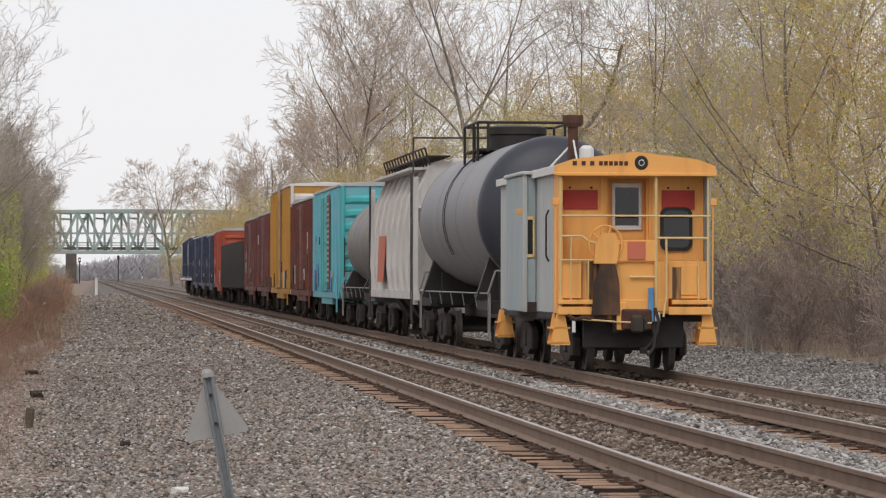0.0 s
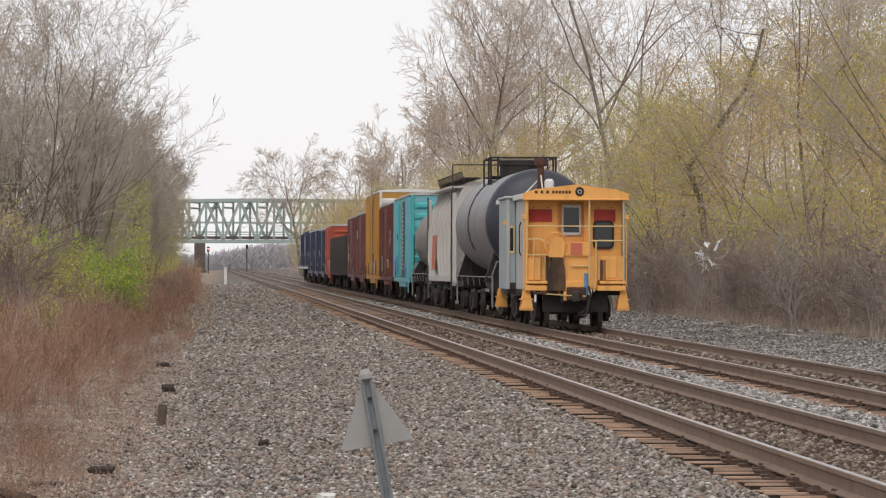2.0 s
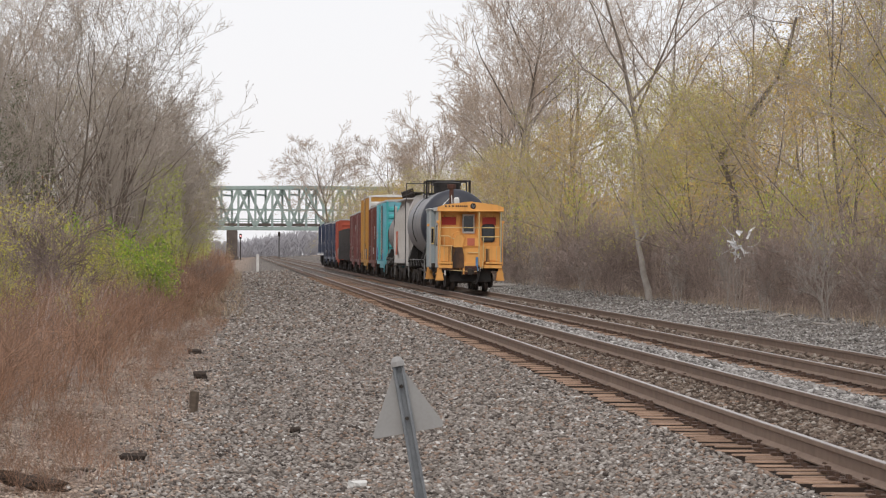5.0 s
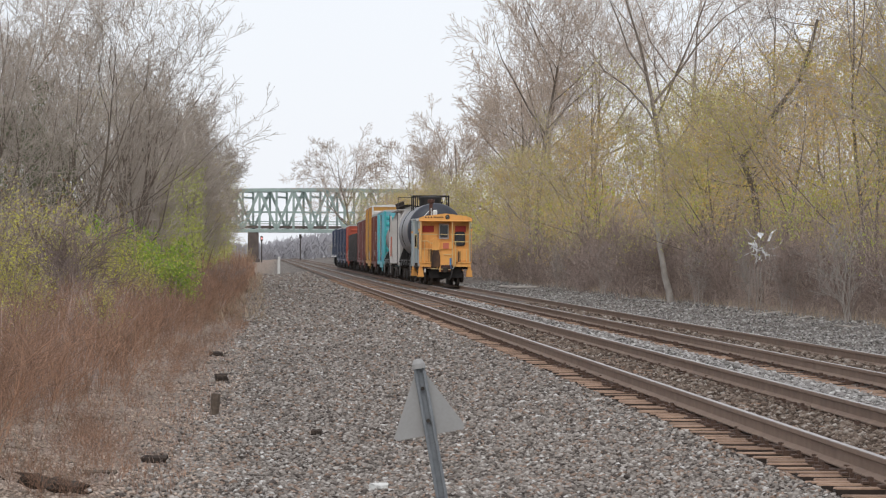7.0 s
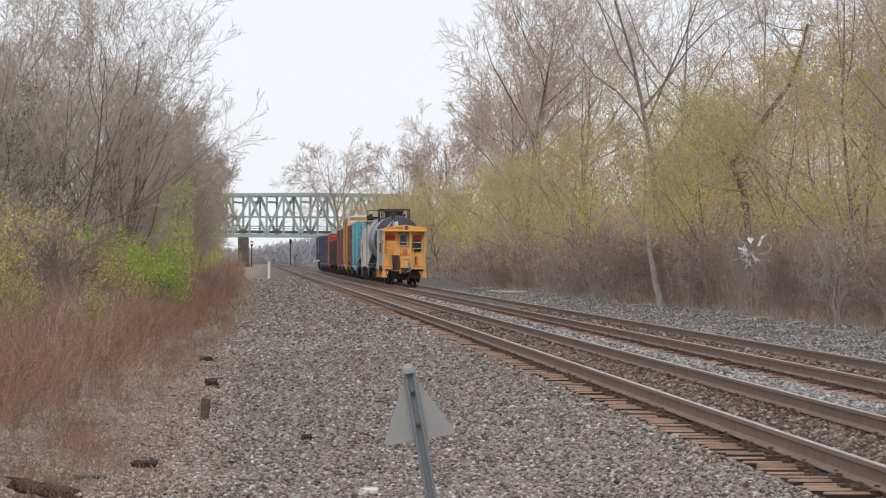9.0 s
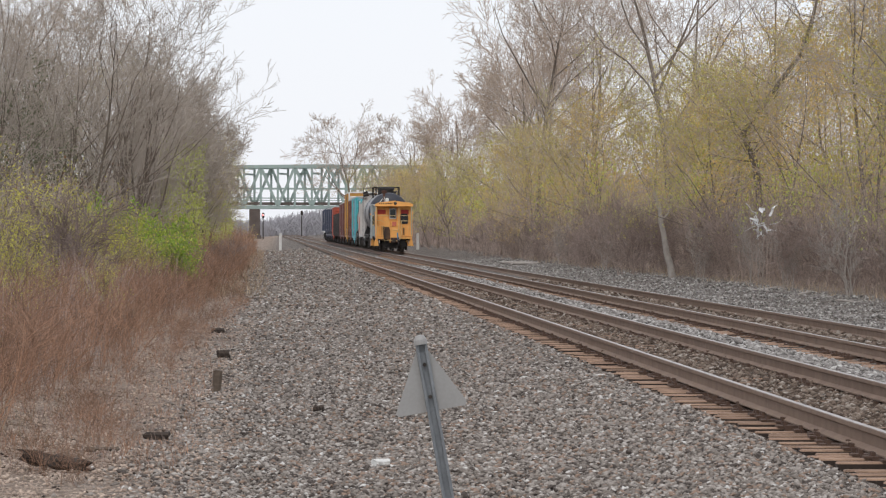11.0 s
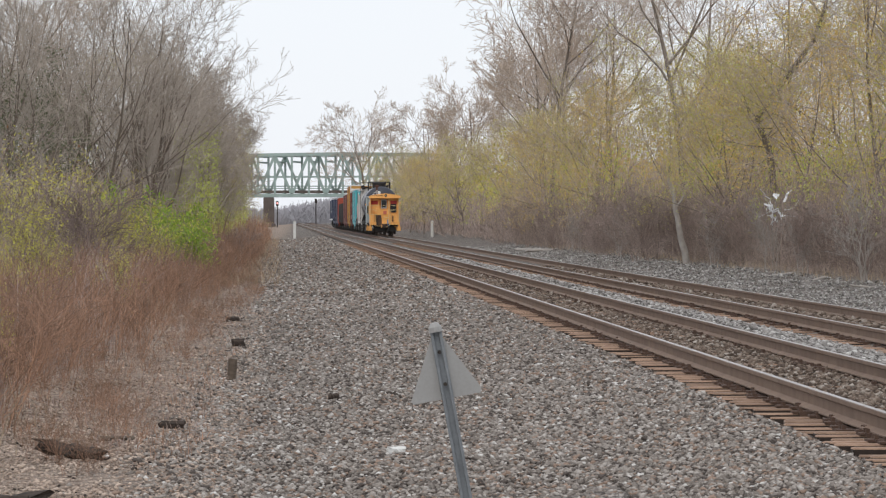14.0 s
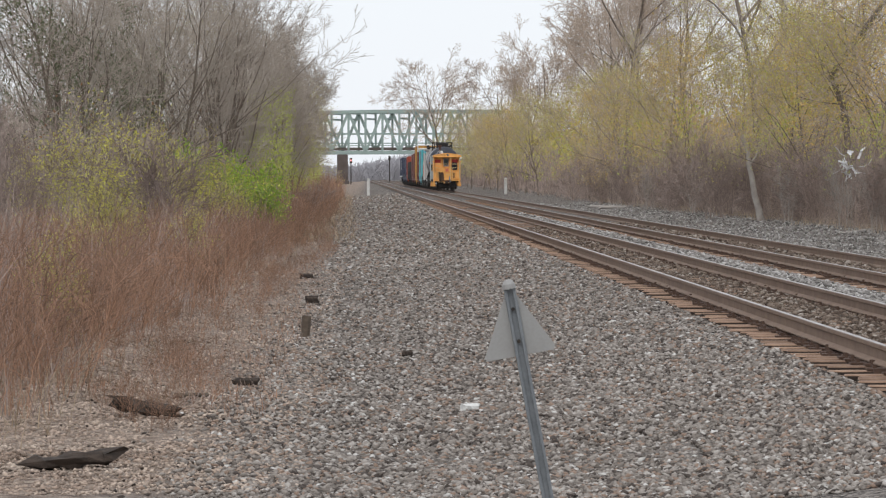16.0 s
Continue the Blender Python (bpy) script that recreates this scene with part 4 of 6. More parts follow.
    for x0, x1 in ((-1.27, -0.63), (0.56, 1.17)):
        p = part("red_panel", Geo().box(x0, x1, end - 0.035, end - 0.004, 2.80, 3.13, 0.006), RED, car, "faded red painted panel")
        for x in (x0 + 0.12, x1 - 0.12):
            part("hook", Geo().rod((x, end - 0.07, 3.17), (x, end, 3.17), 0.02, n=6), RUST, p)
    rnd = Geo()
    def plate(g, x0, x1, z0, z1, y0, y1, r):
        pts = []
        for cx, cz, a0 in ((x1 - r, z1 - r, 0), (x0 + r, z1 - r, 90), (x0 + r, z0 + r, 180), (x1 - r, z0 + r, 270)):
            pts += [(cx + r * math.cos(radians(a0 + 22.5 * i)), cz + r * math.sin(radians(a0 + 22.5 * i))) for i in range(5)]
        g.prism(pts, y0, y1)
    plate(rnd, 0.53, 1.13, 2.08, 2.84, end - 0.04, end - 0.002, 0.14)
    ew = part("end_window", rnd, BLACK, car, "rounded black rubber-framed window")
    g2 = Geo()
    plate(g2, 0.59, 1.07, 2.14, 2.78, end - 0.05, end - 0.036, 0.1)
    part("pane", g2, DARKGLASS, ew)
    # roof
    rf = Geo().prism([(-W - 0.07, eave - 0.06), (-W - 0.07, eave + 0.02), (-W + 0.25, eave + 0.12), (0, peak), (W - 0.25, eave + 0.12), (W + 0.07, eave + 0.02), (W + 0.07, eave - 0.06)], 0.03, L - 0.02)
    part("roof", rf, PALEGREY, car, "pale grey curved roof")
    fas = Geo().prism([(-W - 0.09, 3.40), (-W - 0.09, eave + 0.04), (-W + 0.25, eave + 0.15), (0, peak + 0.02), (W - 0.25, eave + 0.15), (W + 0.09, eave + 0.04), (W + 0.09, 3.40)], -0.03, 0.03)
    fascia = part("roof_fascia", fas, YELLOW, car)
    part("eave_lip", Geo().box(-W - 0.1, W + 0.1, -0.06, 0.04, 3.36, 3.42, 0.01), YELLOW, car)
    part("eave_strip", Geo().box(-W - 0.1, -W - 0.06, 0.03, L, eave - 0.1, eave + 0.03), WHITE, car, "whitish eave strip")
    x = -1.16
    for ch in (0.10, 0.04, 0.09, 0.04, 0.10, 0.05, 0.085, 0.085, 0.085, 0.085, 0.085, 0.085):
        if ch > 0.06:
            part("lettering_bar", Geo().box(x, x + ch * 0.8, -0.036, -0.03, 3.54, 3.615), RUST, fascia, "dark painted marking bar")
        x += max(ch, 0.05) + 0.008
    part("round_emblem", Geo().lathe([(-0.05, 0.105), (-0.03, 0.125)], 24, "y", (0.11, 0, 3.59)), BLACK, fascia, "dark round emblem disc")
    part("emblem_ring", Geo().lathe([(-0.055, 0.05), (-0.05, 0.056)], 20, "y", (0.11, 0, 3.59)), WHITE, fascia)
    part("emblem_core", Geo().lathe([(-0.062, 0.034), (-0.055, 0.042)], 16, "y", (0.11, 0, 3.59)), BLACK, fascia)
    # platform railing in the plane of the car's end
    y = 0.02
    bar = lambda p, q, r: part("railing_bar", Geo().rod(p, q, r), CREAM, car, "cream painted railing bar")
    bent = lambda pts, r, n=6: part("railing_bar", Geo().pipe(pts, r, n), CREAM, car, "cream painted railing bar")
    for x in (-W + 0.03, W - 0.05):
        bar((x, y, 1.1), (x, y, 3.4), 0.02)
    bar((0.39, y, 1.1), (0.39, y, 3.4), 0.028)
    bar((-W, y, 2.68), (W, y, 2.68), 0.018)
    bent([(-W + 0.03, y, 2.33), (-0.98, y, 2.33), (-0.86, y - 0.02, 2.24), (-0.68, y - 0.04, 2.20)], 0.02, 8)
    bar((0.39, y, 2.30), (W - 0.05, y, 2.30), 0.022)
    bar((-W + 0.03, y, 1.92), (-0.75, y, 1.92), 0.016)
    bar((-0.1, y, 1.63), (0.39, y, 1.63), 0.02)
    for x in (-1.18, -0.86):
        bar((x, y, 1.15), (x, y, 2.33 if x < -1 else 1.92), 0.014)
    bent([(0.58, y, 2.30), (0.58, y - 0.03, 1.3), (0.52, y - 0.05, 0.95)], 0.022)
    bar((1.18, y, 1.15), (1.18, y, 1.92), 0.016)
    for a, b, c, d, e, f in ((-W + 0.05, -0.98, 0.05, 0.09, 1.26, 1.9), (-0.34, 0.36, 0.05, 0.09, 1.22, 1.88), (0.62, W - 0.06, 0.055, 0.09, 1.26, 1.9), (0.86, 1.16, 0.03, 0.055, 1.32, 1.84), (0.36, 0.62, 0.02, 0.06, 1.0, 1.9)):
        part("lower_panel", Geo().box(a, b, y + c, y + d, e, f, 0.008), YELLOW, car)
    part("sooty_panel", Geo().box(-0.98, -0.34, y + 0.092, y + 0.13, 0.9, 1.9), SOOTED, car, "soot-blackened yellow panel")
    part("soot_streak", Geo().box(0.70, 0.86, y + 0.046, y + 0.0535, 1.25, 1.80), SOOTED, car, "black soot streaks on the panel")
    part("soot_streak", Geo().box(-0.93, -0.80, y + 0.04, y + 0.048, 1.25, 1.86), SOOTED, car, "black soot streaks on the panel")
    part("scorched_plate", Geo().prism([(-0.64, 1.88), (-0.38, 1.88), (-0.30, 1.55), (-0.28, 0.98), (-0.80, 0.98), (-0.78, 1.5)], -0.075, -0.062), SCORCH, car, "scorched dark brown plate")
    part("brake_stand", Geo().add([(x, yy, z) for yy in (-0.08, 0.06) for x, z in ((-0.76, 1.86), (-0.34, 1.86), (-0.30, 2.2), (-0.38, 2.38), (-0.62, 2.38), (-0.74, 2.2))],
                                  [(0, 1, 2, 3, 4, 5), (6, 7, 8, 9, 10, 11)] + [(i, (i + 1) % 6, 6 + (i + 1) % 6, 6 + i) for i in range(6)]), YELLOW, car)
    st = Geo().box(-0.34, -0.16, -0.06, 0.05, 0.72, 1.2, 0.015)
    part("brake_post", st, YELLOW, car)
    bw = Geo()
    pts = [(-0.55 + 0.31 * math.cos(a), -0.02, 2.2 + 0.31 * math.sin(a)) for a in (2 * math.pi * i / 20 for i in range(21))]
    bw.pipe(pts, 0.02)
    for i in range(0, 20, 4):
        bw.rod(pts[i], (-0.55, -0.06, 2.2), 0.014, n=6)
    part("brake_wheel", bw, YELLOW, car)
    part("red_placard", Geo().box(-0.14, 0.19, -0.02, 0.0, 1.93, 2.24, 0.004), RED_PALE, car, "sun-bleached red square")
    part("placard_back", Geo().box(-0.32, 0.38, 0.004, 0.04, 1.9, 2.26, 0.008), YELLOW, car)
    # end sill, steps, underframe
    sl = Geo().box(-W - 0.02, -0.72, -0.05, 0.16, 1.16, 1.24, 0.01).box(-W - 0.02, -0.8, -0.02, 0.16, 0.98, 1.12, 0.01)
    sl.box(0.68, W + 0.02, -0.05, 0.16, 1.16, 1.24, 0.01).box(0.62, W + 0.02, -0.02, 0.16, 0.98, 1.12, 0.01)
    sl.box(-0.8, 0.62, 0.02, 0.2, 1.04, 1.24, 0.01)
    part("end_sill", sl, YELLOW, car)
    part("platform_deck", Geo().box(-W, W, 0.1, end, 0.98, 1.06), UNDER, car)
    for s in (-1, 1):
        for yy in (0.1, L - 0.75):
            a, b, c, d = s * (W - 0.12), s * (W + 0.04), s * (W + 0.14), s * (W - 0.22)
            g = Geo()
            for k in (yy, yy + 0.58):
                g.add([(a, k, 1.0), (b, k, 1.0), (c, k, 0.46), (d, k, 0.46), (a, k + 0.03, 1.0), (b, k + 0.03, 1.0), (c, k + 0.03, 0.46), (d, k + 0.03, 0.46)],
                      [(0, 1, 2, 3), (4, 5, 6, 7), (0, 1, 5, 4), (1, 2, 6, 5), (2, 3, 7, 6), (3, 0, 4, 7)])
            for z in (0.48, 0.74):
                g.box(min(d, c), max(d, c), yy, yy + 0.6, z, z + 0.03)
            part("side_steps", g, YELLOW, car)
    for s in (-1, 1):
        part("grab_iron", Geo().rod((s * (W + 0.05), 0.1, 1.1), (s * (W + 0.05), 0.1, 2.9), 0.018), YELLOW, car)
        part("marker_bracket", Geo().box(min(s * W, s * (W + 0.12)), max(s * W, s * (W + 0.12)), 0.05, 0.14, 2.86, 2.98, 0.01), YELLOW, car)
    part("bay_bracket", Geo().box(-B - 0.12, -B, 3.8, 3.9, 2.75, 2.86, 0.01), YELLOW, bay_)
    un = Geo().box(-0.4, 0.4, 0.0, L, 0.68, 1.0).box(-W + 0.1, W - 0.1, 0.4, L - 0.4, 0.86, 1.0)
    un.box(-1.05, 1.0, 3.6, 5.2, 0.42, 0.9, 0.03).box(-0.9, 0.95, 0.35, 0.6, 0.42, 0.96)
    un.rod((-0.6, 6.6, 0.65), (0.7, 6.6, 0.65), 0.22, n=16)
    part("underframe", un, BLACK, car)
    part("side_skirt", Geo().box(-W + 0.0, -W + 0.05, 0.3, L - 0.3, 0.9, 1.02), UNDER, car)
    part("coupler_box", Geo().box(-0.26, 0.3, -0.1, 0.3, 0.72, 1.08, 0.03), RUST, car, "rusty coupler housing")
    coupler(car, 0, -1)
    part("cut_lever", Geo().pipe([(-1.2, -0.06, 0.92), (-0.3, -0.1, 0.86), (0.3, -0.1, 0.84)], 0.016), CREAM, car)
    part("hose_bracket", Geo().box(0.24, 0.34, -0.06, 0.0, 0.86, 1.45, 0.01), BLUE, car, "bright blue hose bracket")
    part("glad_hand", Geo().pipe([(0.36, -0.06, 1.1), (0.42, -0.1, 0.9), (0.38, -0.14, 0.66), (0.24, -0.2, 0.45), (0.12, -0.2, 0.38)], 0.03).box(0.06, 0.2, -0.24, -0.16, 0.32, 0.42, 0.01), UNDER, car)
    part("marker_rag", Geo().box(0.36, 0.46, -0.07, -0.02, 0.86, 1.02, 0.02), WHITE, car)
    part("coiled_chain", Geo().pipe([(-1.25, -0.06, 0.98), (-1.1, -0.1, 0.9), (-0.95, -0.1, 0.95), (-0.8, -0.06, 0.9)], 0.03), RUST, car)
    part("white_tag", Geo().box(-1.17, -1.11, -0.1, -0.07, 0.68, 0.88), WHITE, car)
    # stove pipe and roof fittings
    sp = Geo().lathe([(3.55, 0.11), (4.35, 0.10), (4.36, 0.16), (4.42, 0.20), (4.56, 0.20), (4.57, 0.08)], 16, "z", (-0.64, 4.2, 0))
    part("stove_pipe", sp, RUST, car, "rusty brown stove pipe")
    part("roof_vent", Geo().box(-0.56, -0.3, 3.6, 3.9, 3.6, 4.0, 0.06), WHITE, car)
    part("pipe_stay", Geo().rod((-0.66, 3.2, 3.62), (-0.64, 4.1, 4.1), 0.02).rod((-1.1, 4.2, 3.6), (-0.7, 4.2, 4.0), 0.02), WHITE, car)
    coupler(car, L, 1)
    trucks(car, 1.75, L - 1.75)
    car.scale = (0.935, 1, 1)
    return car


# each car with the place of its rear end behind which the train begins
TRAIN = [
    (caboose(), 0.0),
    (tank_car("tank_car", "glossy slate-black railway tank car with top platform", TANK, 17.6, 1.55, 2.93, side=TANK_SKYLIT), 11.5),
    (hopper_car("covered_hopper", "dusty grey covered hopper car with a red stripe", HOPPER, 15.6, 4.45), 30.2),
    (tank_car("tank_car", "dull dusty grey short tank car", TANK_GREY, 12.6, 1.38, 2.62, dome=False), 47.0),
    (boxcar("boxcar", "teal boxcar with a ribbed end, bleached blue in places", TEAL_PALE, 15.0, 4.6, end_paint=TEAL, door=TEAL, end_ribs=7, column=(BROWN, 15, 4.6, 6.8), grime=BLUE), 60.6),
    (boxcar("boxcar", "oxide-brown boxcar streaked with grime", BROWN, 14.6, 4.5, column=(BROWN, 16, 7.6, 9.0)), 76.6),
    (boxcar("boxcar", "tall ochre boxcar with a white roof", OCHRE, 16.0, 5.25, end_paint=WHITE, roof=WHITE, column=(NAVY, 2, 6.2, 9.6)), 92.2),
    (boxcar("boxcar", "weathered maroon boxcar with a galvanised roof", MAROON, 13.0, 4.45), 109.2),
    (boxcar("boxcar", "weathered maroon boxcar behind another of its kind", MAROON, 13.2, 4.4), 123.4),
    (hopper_car("open_hopper", "dull black open hopper car", DARKCAR, 14.6, 3.35, dark=True), 137.6),
    (hopper_car("open_hopper", "dull black open hopper car, low and grimy", DARKCAR, 14.6, 3.3, dark=True), 153.2),
    (boxcar("boxcar", "faded orange-red boxcar with galvanised roof", ORANGE_RED, 14.0, 4.3), 168.8),
    (boxcar("boxcar", "navy blue boxcar, grimy", NAVY, 15.0, 4.2), 183.8),
    (boxcar("boxcar", "navy blue boxcar near the engines", NAVY, 15.0, 4.3), 199.8),
    (boxcar("boxcar", "navy blue boxcar coupled to the engine", NAVY, 15.0, 4.3), 215.8),
    (locomotive("locomotive", "navy blue diesel locomotive, second of two"), 231.8),
    (locomotive("locomotive", "navy blue diesel locomotive with a white cab panel"), 249.3),
]


def train_rear(t):
    return 67.0 + 22.15 * t if t > 0 else 69.0


def motions():
    """The whole train rolls away along the far track."""
    for car, back in TRAIN:
        rows = []
        for k in range(33):
            t = k * 0.5
            y = train_rear(t) + back
            turn = math.degrees(math.atan((swing(y + 14) - swing(y)) / 14))
            rows.append((t, pose(FAR + swing(y), y, rise(y) + 0.004, 0, 0, -turn)))
        walk(car, rows)


# ---- the truss bridge over the line ----
def make_bridge():
    bridge = thing("truss_bridge", "pale green steel through-truss road bridge on concrete piers", "bridge")
    Y0, z0, z1, panel = 950.0, 7.1, 16.3, 3.8
    x0, n = -16.0, 14
    for y, x0 in ((Y0, -16.0), (Y0 + 11, -13.7)):
        g = Geo()
        xa, xb = x0, x0 + n * panel
        g.box(xa, xb, y - 0.35, y + 0.35, z0, z0 + 0.75)
        part("bottom_chord", g, BRIDGE_GREEN, bridge)
        top = [(x0 + i * panel, z1 + 0.4 * (1 - ((i - n / 2) / (n / 2)) ** 2)) for i in range(n + 1)]
        for (a, za), (b, zb) in zip(top[1:-1], top[2:-1]):
            part("top_chord", Geo().beam((a, y, za), (b, y, zb), 0.75, 0.75), BRIDGE_GREEN, bridge)
        for i in range(1, n):
            x, z = top[i]
            part("upright", Geo().beam((x, y, z0 + 0.7), (x, y, z), 0.5, 0.5), BRIDGE_GREEN, bridge)
            part("counter_strut", Geo().beam((x, y, z0 + 4.6), (x + (panel if i < n - 1 else 0.5), y, z0 + 4.6), 0.32, 0.3), BRIDGE_GREEN, bridge)
        for i in range(n):
            lo, hi = (i, i + 1) if i % 2 == 0 else (i + 1, i)
            part("diagonal", Geo().beam((x0 + lo * panel, y, z0 + 0.4), (top[hi][0], y, top[hi][1] if 0 < hi < n else z0), 0.6, 0.6), BRIDGE_GREEN, bridge)
    x0 = -16.0
    for i in range(1, n):
        x, z = x0 + i * panel, z1 + 0.4 * (1 - ((i - n / 2) / (n / 2)) ** 2)
        part("cross_strut", Geo().beam((x, Y0, z - 0.2), (x + 2.3, Y0 + 11, z - 0.2), 0.4, 0.6), BRIDGE_GREEN, bridge)
        part("sway_brace", Geo().beam((x, Y0, z - 1.6), (x + 2.3, Y0 + 11, z - 1.6), 0.35, 0.4), BRIDGE_GREEN, bridge)
        part("lateral_brace", Geo().beam((x, Y0, z - 0.1), (x + panel * (1 if i < n - 1 else 0), Y0 + 11, z - 0.1), 0.35, 0.35), BRIDGE_GREEN, bridge)
    part("deck", Geo().box(x0 - 14, x0 + n * panel + 14, Y0 + 0.5, Y0 + 10.5, z0 + 0.9, z0 + 1.5), CONCRETE, bridge)
    for i in range(2 * n + 1):
        x = x0 + i * panel / 2
        part("floor_beam", Geo().box(x - 0.2, x + 0.2, Y0, Y0 + 11, z0 + 0.1, z0 + 0.9), BRIDGE_GREEN, bridge)
    rail = Geo()
    for y in (Y0 + 0.6, Y0 + 10.4):
        rail.box(x0 - 14, x0 + n * panel + 14, y - 0.05, y + 0.05, z0 + 2.4, z0 + 2.55).box(x0 - 14, x0 + n * panel + 14, y - 0.05, y + 0.05, z0 + 1.9, z0 + 2.0)
    part("parapet_rail", rail, BRIDGE_GREEN, bridge)
    for x in (-6.0, 31.0):
        p = Geo().box(x - 1.2, x + 1.2, Y0 - 0.8, Y0 + 11.8, -0.5, z0 - 0.05, 0.1).box(x - 1.5, x + 1.5, Y0 - 1.1, Y0 + 12.1, -0.5, 1.2, 0.1)
        part("pier", p, CONCRETE, bridge, "dark stained brown pier")


make_bridge()


# ---- trees and brush ----
def grow(seed, height, spread=0.5, trunk=0.16, first=0.3, levels=4, limbs=9, twigs=5, up=0.35, gnarl=0.22, lean=(0, 0), kids=(7, 6, 5), stems=1, splay=0.35, fine=0.0065):
    """The branches of a tree: lists of (points, radii) for the wood, and the tips for leaves."""
    rg = np.random.default_rng(seed)
    wood, tips = [], []

    def limb(p, d, length, r, level):
        n = 7 if level == 0 else 1 if level >= levels else 4 if level == 1 else 3 if level == 2 else 2
        pts, rad = [p], [r]
        for i in range(n):
            d = d + rg.normal(0, gnarl * (0.6 if level == 0 else 1), 3) * 0.5 + np.array([0, 0, up * (0.15 if level == 0 else 0.22)])
            d = d / np.linalg.norm(d)
            p = p + d * length / n
            pts.append(p)
            rad.append(max(r * (1 - (i + 1) / n * (0.93 if level == 0 else 0.75 if level < levels else 0.6)), fine))
        wood.append((level, np.array(pts), np.array(rad)))
        if level >= levels:
            tips.append(pts)
            return
        count = limbs if level == 0 else kids[min(level - 1, len(kids) - 1)]
        for k in range(count):
            f = (first + (1 - first) * (k + rg.random()) / count) if level == 0 else 0.2 + 0.8 * (k + rg.random()) / count
            f = min(f, 0.98)
            j = f * n
            i = int(j)
            q = pts[i] + (pts[i + 1] - pts[i]) * (j - i)
            axis = pts[i + 1] - pts[i]
            axis = axis / np.linalg.norm(axis)
            side = np.cross(axis, rg.normal(0, 1, 3))
            side = side / np.linalg.norm(side)
            a = rg.uniform(0.5, 1.0) * (1.0 if level else 0.5 + spread)
            e = axis * math.cos(a) + side * math.sin(a)
            el = length * (rg.uniform(0.42, 0.62) * (1.15 - 0.55 * f) if level == 0 else rg.uniform(0.4, 0.62) * (1.2 - 0.5 * f))
            limb(q, e, max(el, 0.35), max(rad[i] * rg.uniform(0.42, 0.62), fine * 1.15), level + 1)
        if level > 0:
            return

    for s in range(stems):
        base = np.array([rg.uniform(-0.4, 0.4), rg.uniform(-0.4, 0.4), -0.3]) if stems > 1 else np.array([0, 0, -0.3])
        d = np.array([lean[0] + (rg.uniform(-splay, splay) if stems > 1 else 0), lean[1] + (rg.uniform(-splay, splay) if stems > 1 else 0), 1.0])
        limb(base, d / np.linalg.norm(d), height * (rg.uniform(0.7, 1) if stems > 1 else 1), trunk * (rg.uniform(0.6, 1) if stems > 1 else 1), 0)
    return wood, tips


def wood_mesh(name, wood, material, keep):
    """Tapered tubes round the branches of the levels for which keep() holds."""
    V, F, k = [], [], 0
    for level, pts, rad in wood:
        if not keep(level):
            continue
        n = 7 if level == 0 else 5 if level == 1 else 3
        t = np.gradient(pts, axis=0)
        t = t / np.linalg.norm(t, axis=1)[:, None]
        ref = np.array([0.3, 0.9, 0.2]) if abs(t[0, 1]) < 0.8 else np.array([1.0, 0, 0.1])
        u = np.cross(t, ref)
        u = u / np.linalg.norm(u, axis=1)[:, None]
        w = np.cross(t, u)
        a = np.arange(n) * 2 * math.pi / n
        ring = pts[:, None] + rad[:, None, None] * (np.cos(a)[None, :, None] * u[:, None] + np.sin(a)[None, :, None] * w[:, None])
        m = len(pts)
        V.append(ring.reshape(-1, 3))
        i, j = np.meshgrid(np.arange(m - 1), np.arange(n), indexing="ij")
        F.append(k + np.stack([i * n + j, i * n + (j + 1) % n, (i + 1) * n + (j + 1) % n, (i + 1) * n + j], -1).reshape(-1, 4))
        k += m * n
    me = fast_mesh(name, np.concatenate(V), np.concatenate(F), material)
    me.shade_smooth()
    return me


def leaf_mesh(name, tips, material, per, size, seed, jitter=0.12, chance=1.0):
    rg = np.random.default_rng(seed)
    P = []
    for pts in tips:
        if rg.random() > chance:
            continue
        pts = np.array(pts)
        for _ in range(per):
            j = rg.random() * (len(pts) - 1)
            i = int(j)
            P.append(pts[i] + (pts[i + 1] - pts[i]) * (j - i) + rg.normal(0, jitter, 3))
    P = np.array(P)
    c = len(P)
    a, b = rg.normal(0, 1, (c, 3)), rg.normal(0, 1, (c, 3))
    a = a / np.linalg.norm(a, axis=1)[:, None]
    b = np.cross(a, b)
    b = b / np.linalg.norm(b, axis=1)[:, None]
    s = (size * (0.5 + rg.random(c)))[:, None]
    V = np.stack([P - a * s, P + b * s * 0.6, P + a * s], 1).reshape(-1, 3)
    return fast_mesh(name, V, np.arange(3 * c).reshape(-1, 3), material)


def tree(name, label, bark, twig, seed, height, leaves=(), group="", category="tree", split=2, **kw):
    """A tree: trunk and limbs, finer branches, and its buds or leaves."""
    ob = thing(name, label, category, group)
    wood, tips = grow(seed, height, **kw)
    if split:
        part("trunk", wood_mesh("trunk", wood, bark, lambda v: v < split), None, ob)
    tagged(part("crown" if split else "thicket", wood_mesh("twigs", wood, twig, lambda v: v >= split), None, ob), kind="stuff")
    for k, (material, per, size, jitter, chance) in enumerate(leaves):
        tagged(part("foliage", leaf_mesh("foliage", tips, material, per, size, seed + 50 + k, jitter, chance), None, ob), kind="stuff")
    return ob


def plant(ob, x, y, turn=0, scale=1.0, copies=True, sink=0.0, tilt=0):
    """Sets a plant, or a copy of it, at x and y of the straightened plan."""
    m = pose(x + swing(y), y, ground_z(x + swing(y), y) - sink, tilt, 0, turn)
    if copies:
        c = copy_thing(ob, m)
    else:
        c, ob.matrix_basis = ob, m
    c.scale = (scale, scale, scale)
    return c


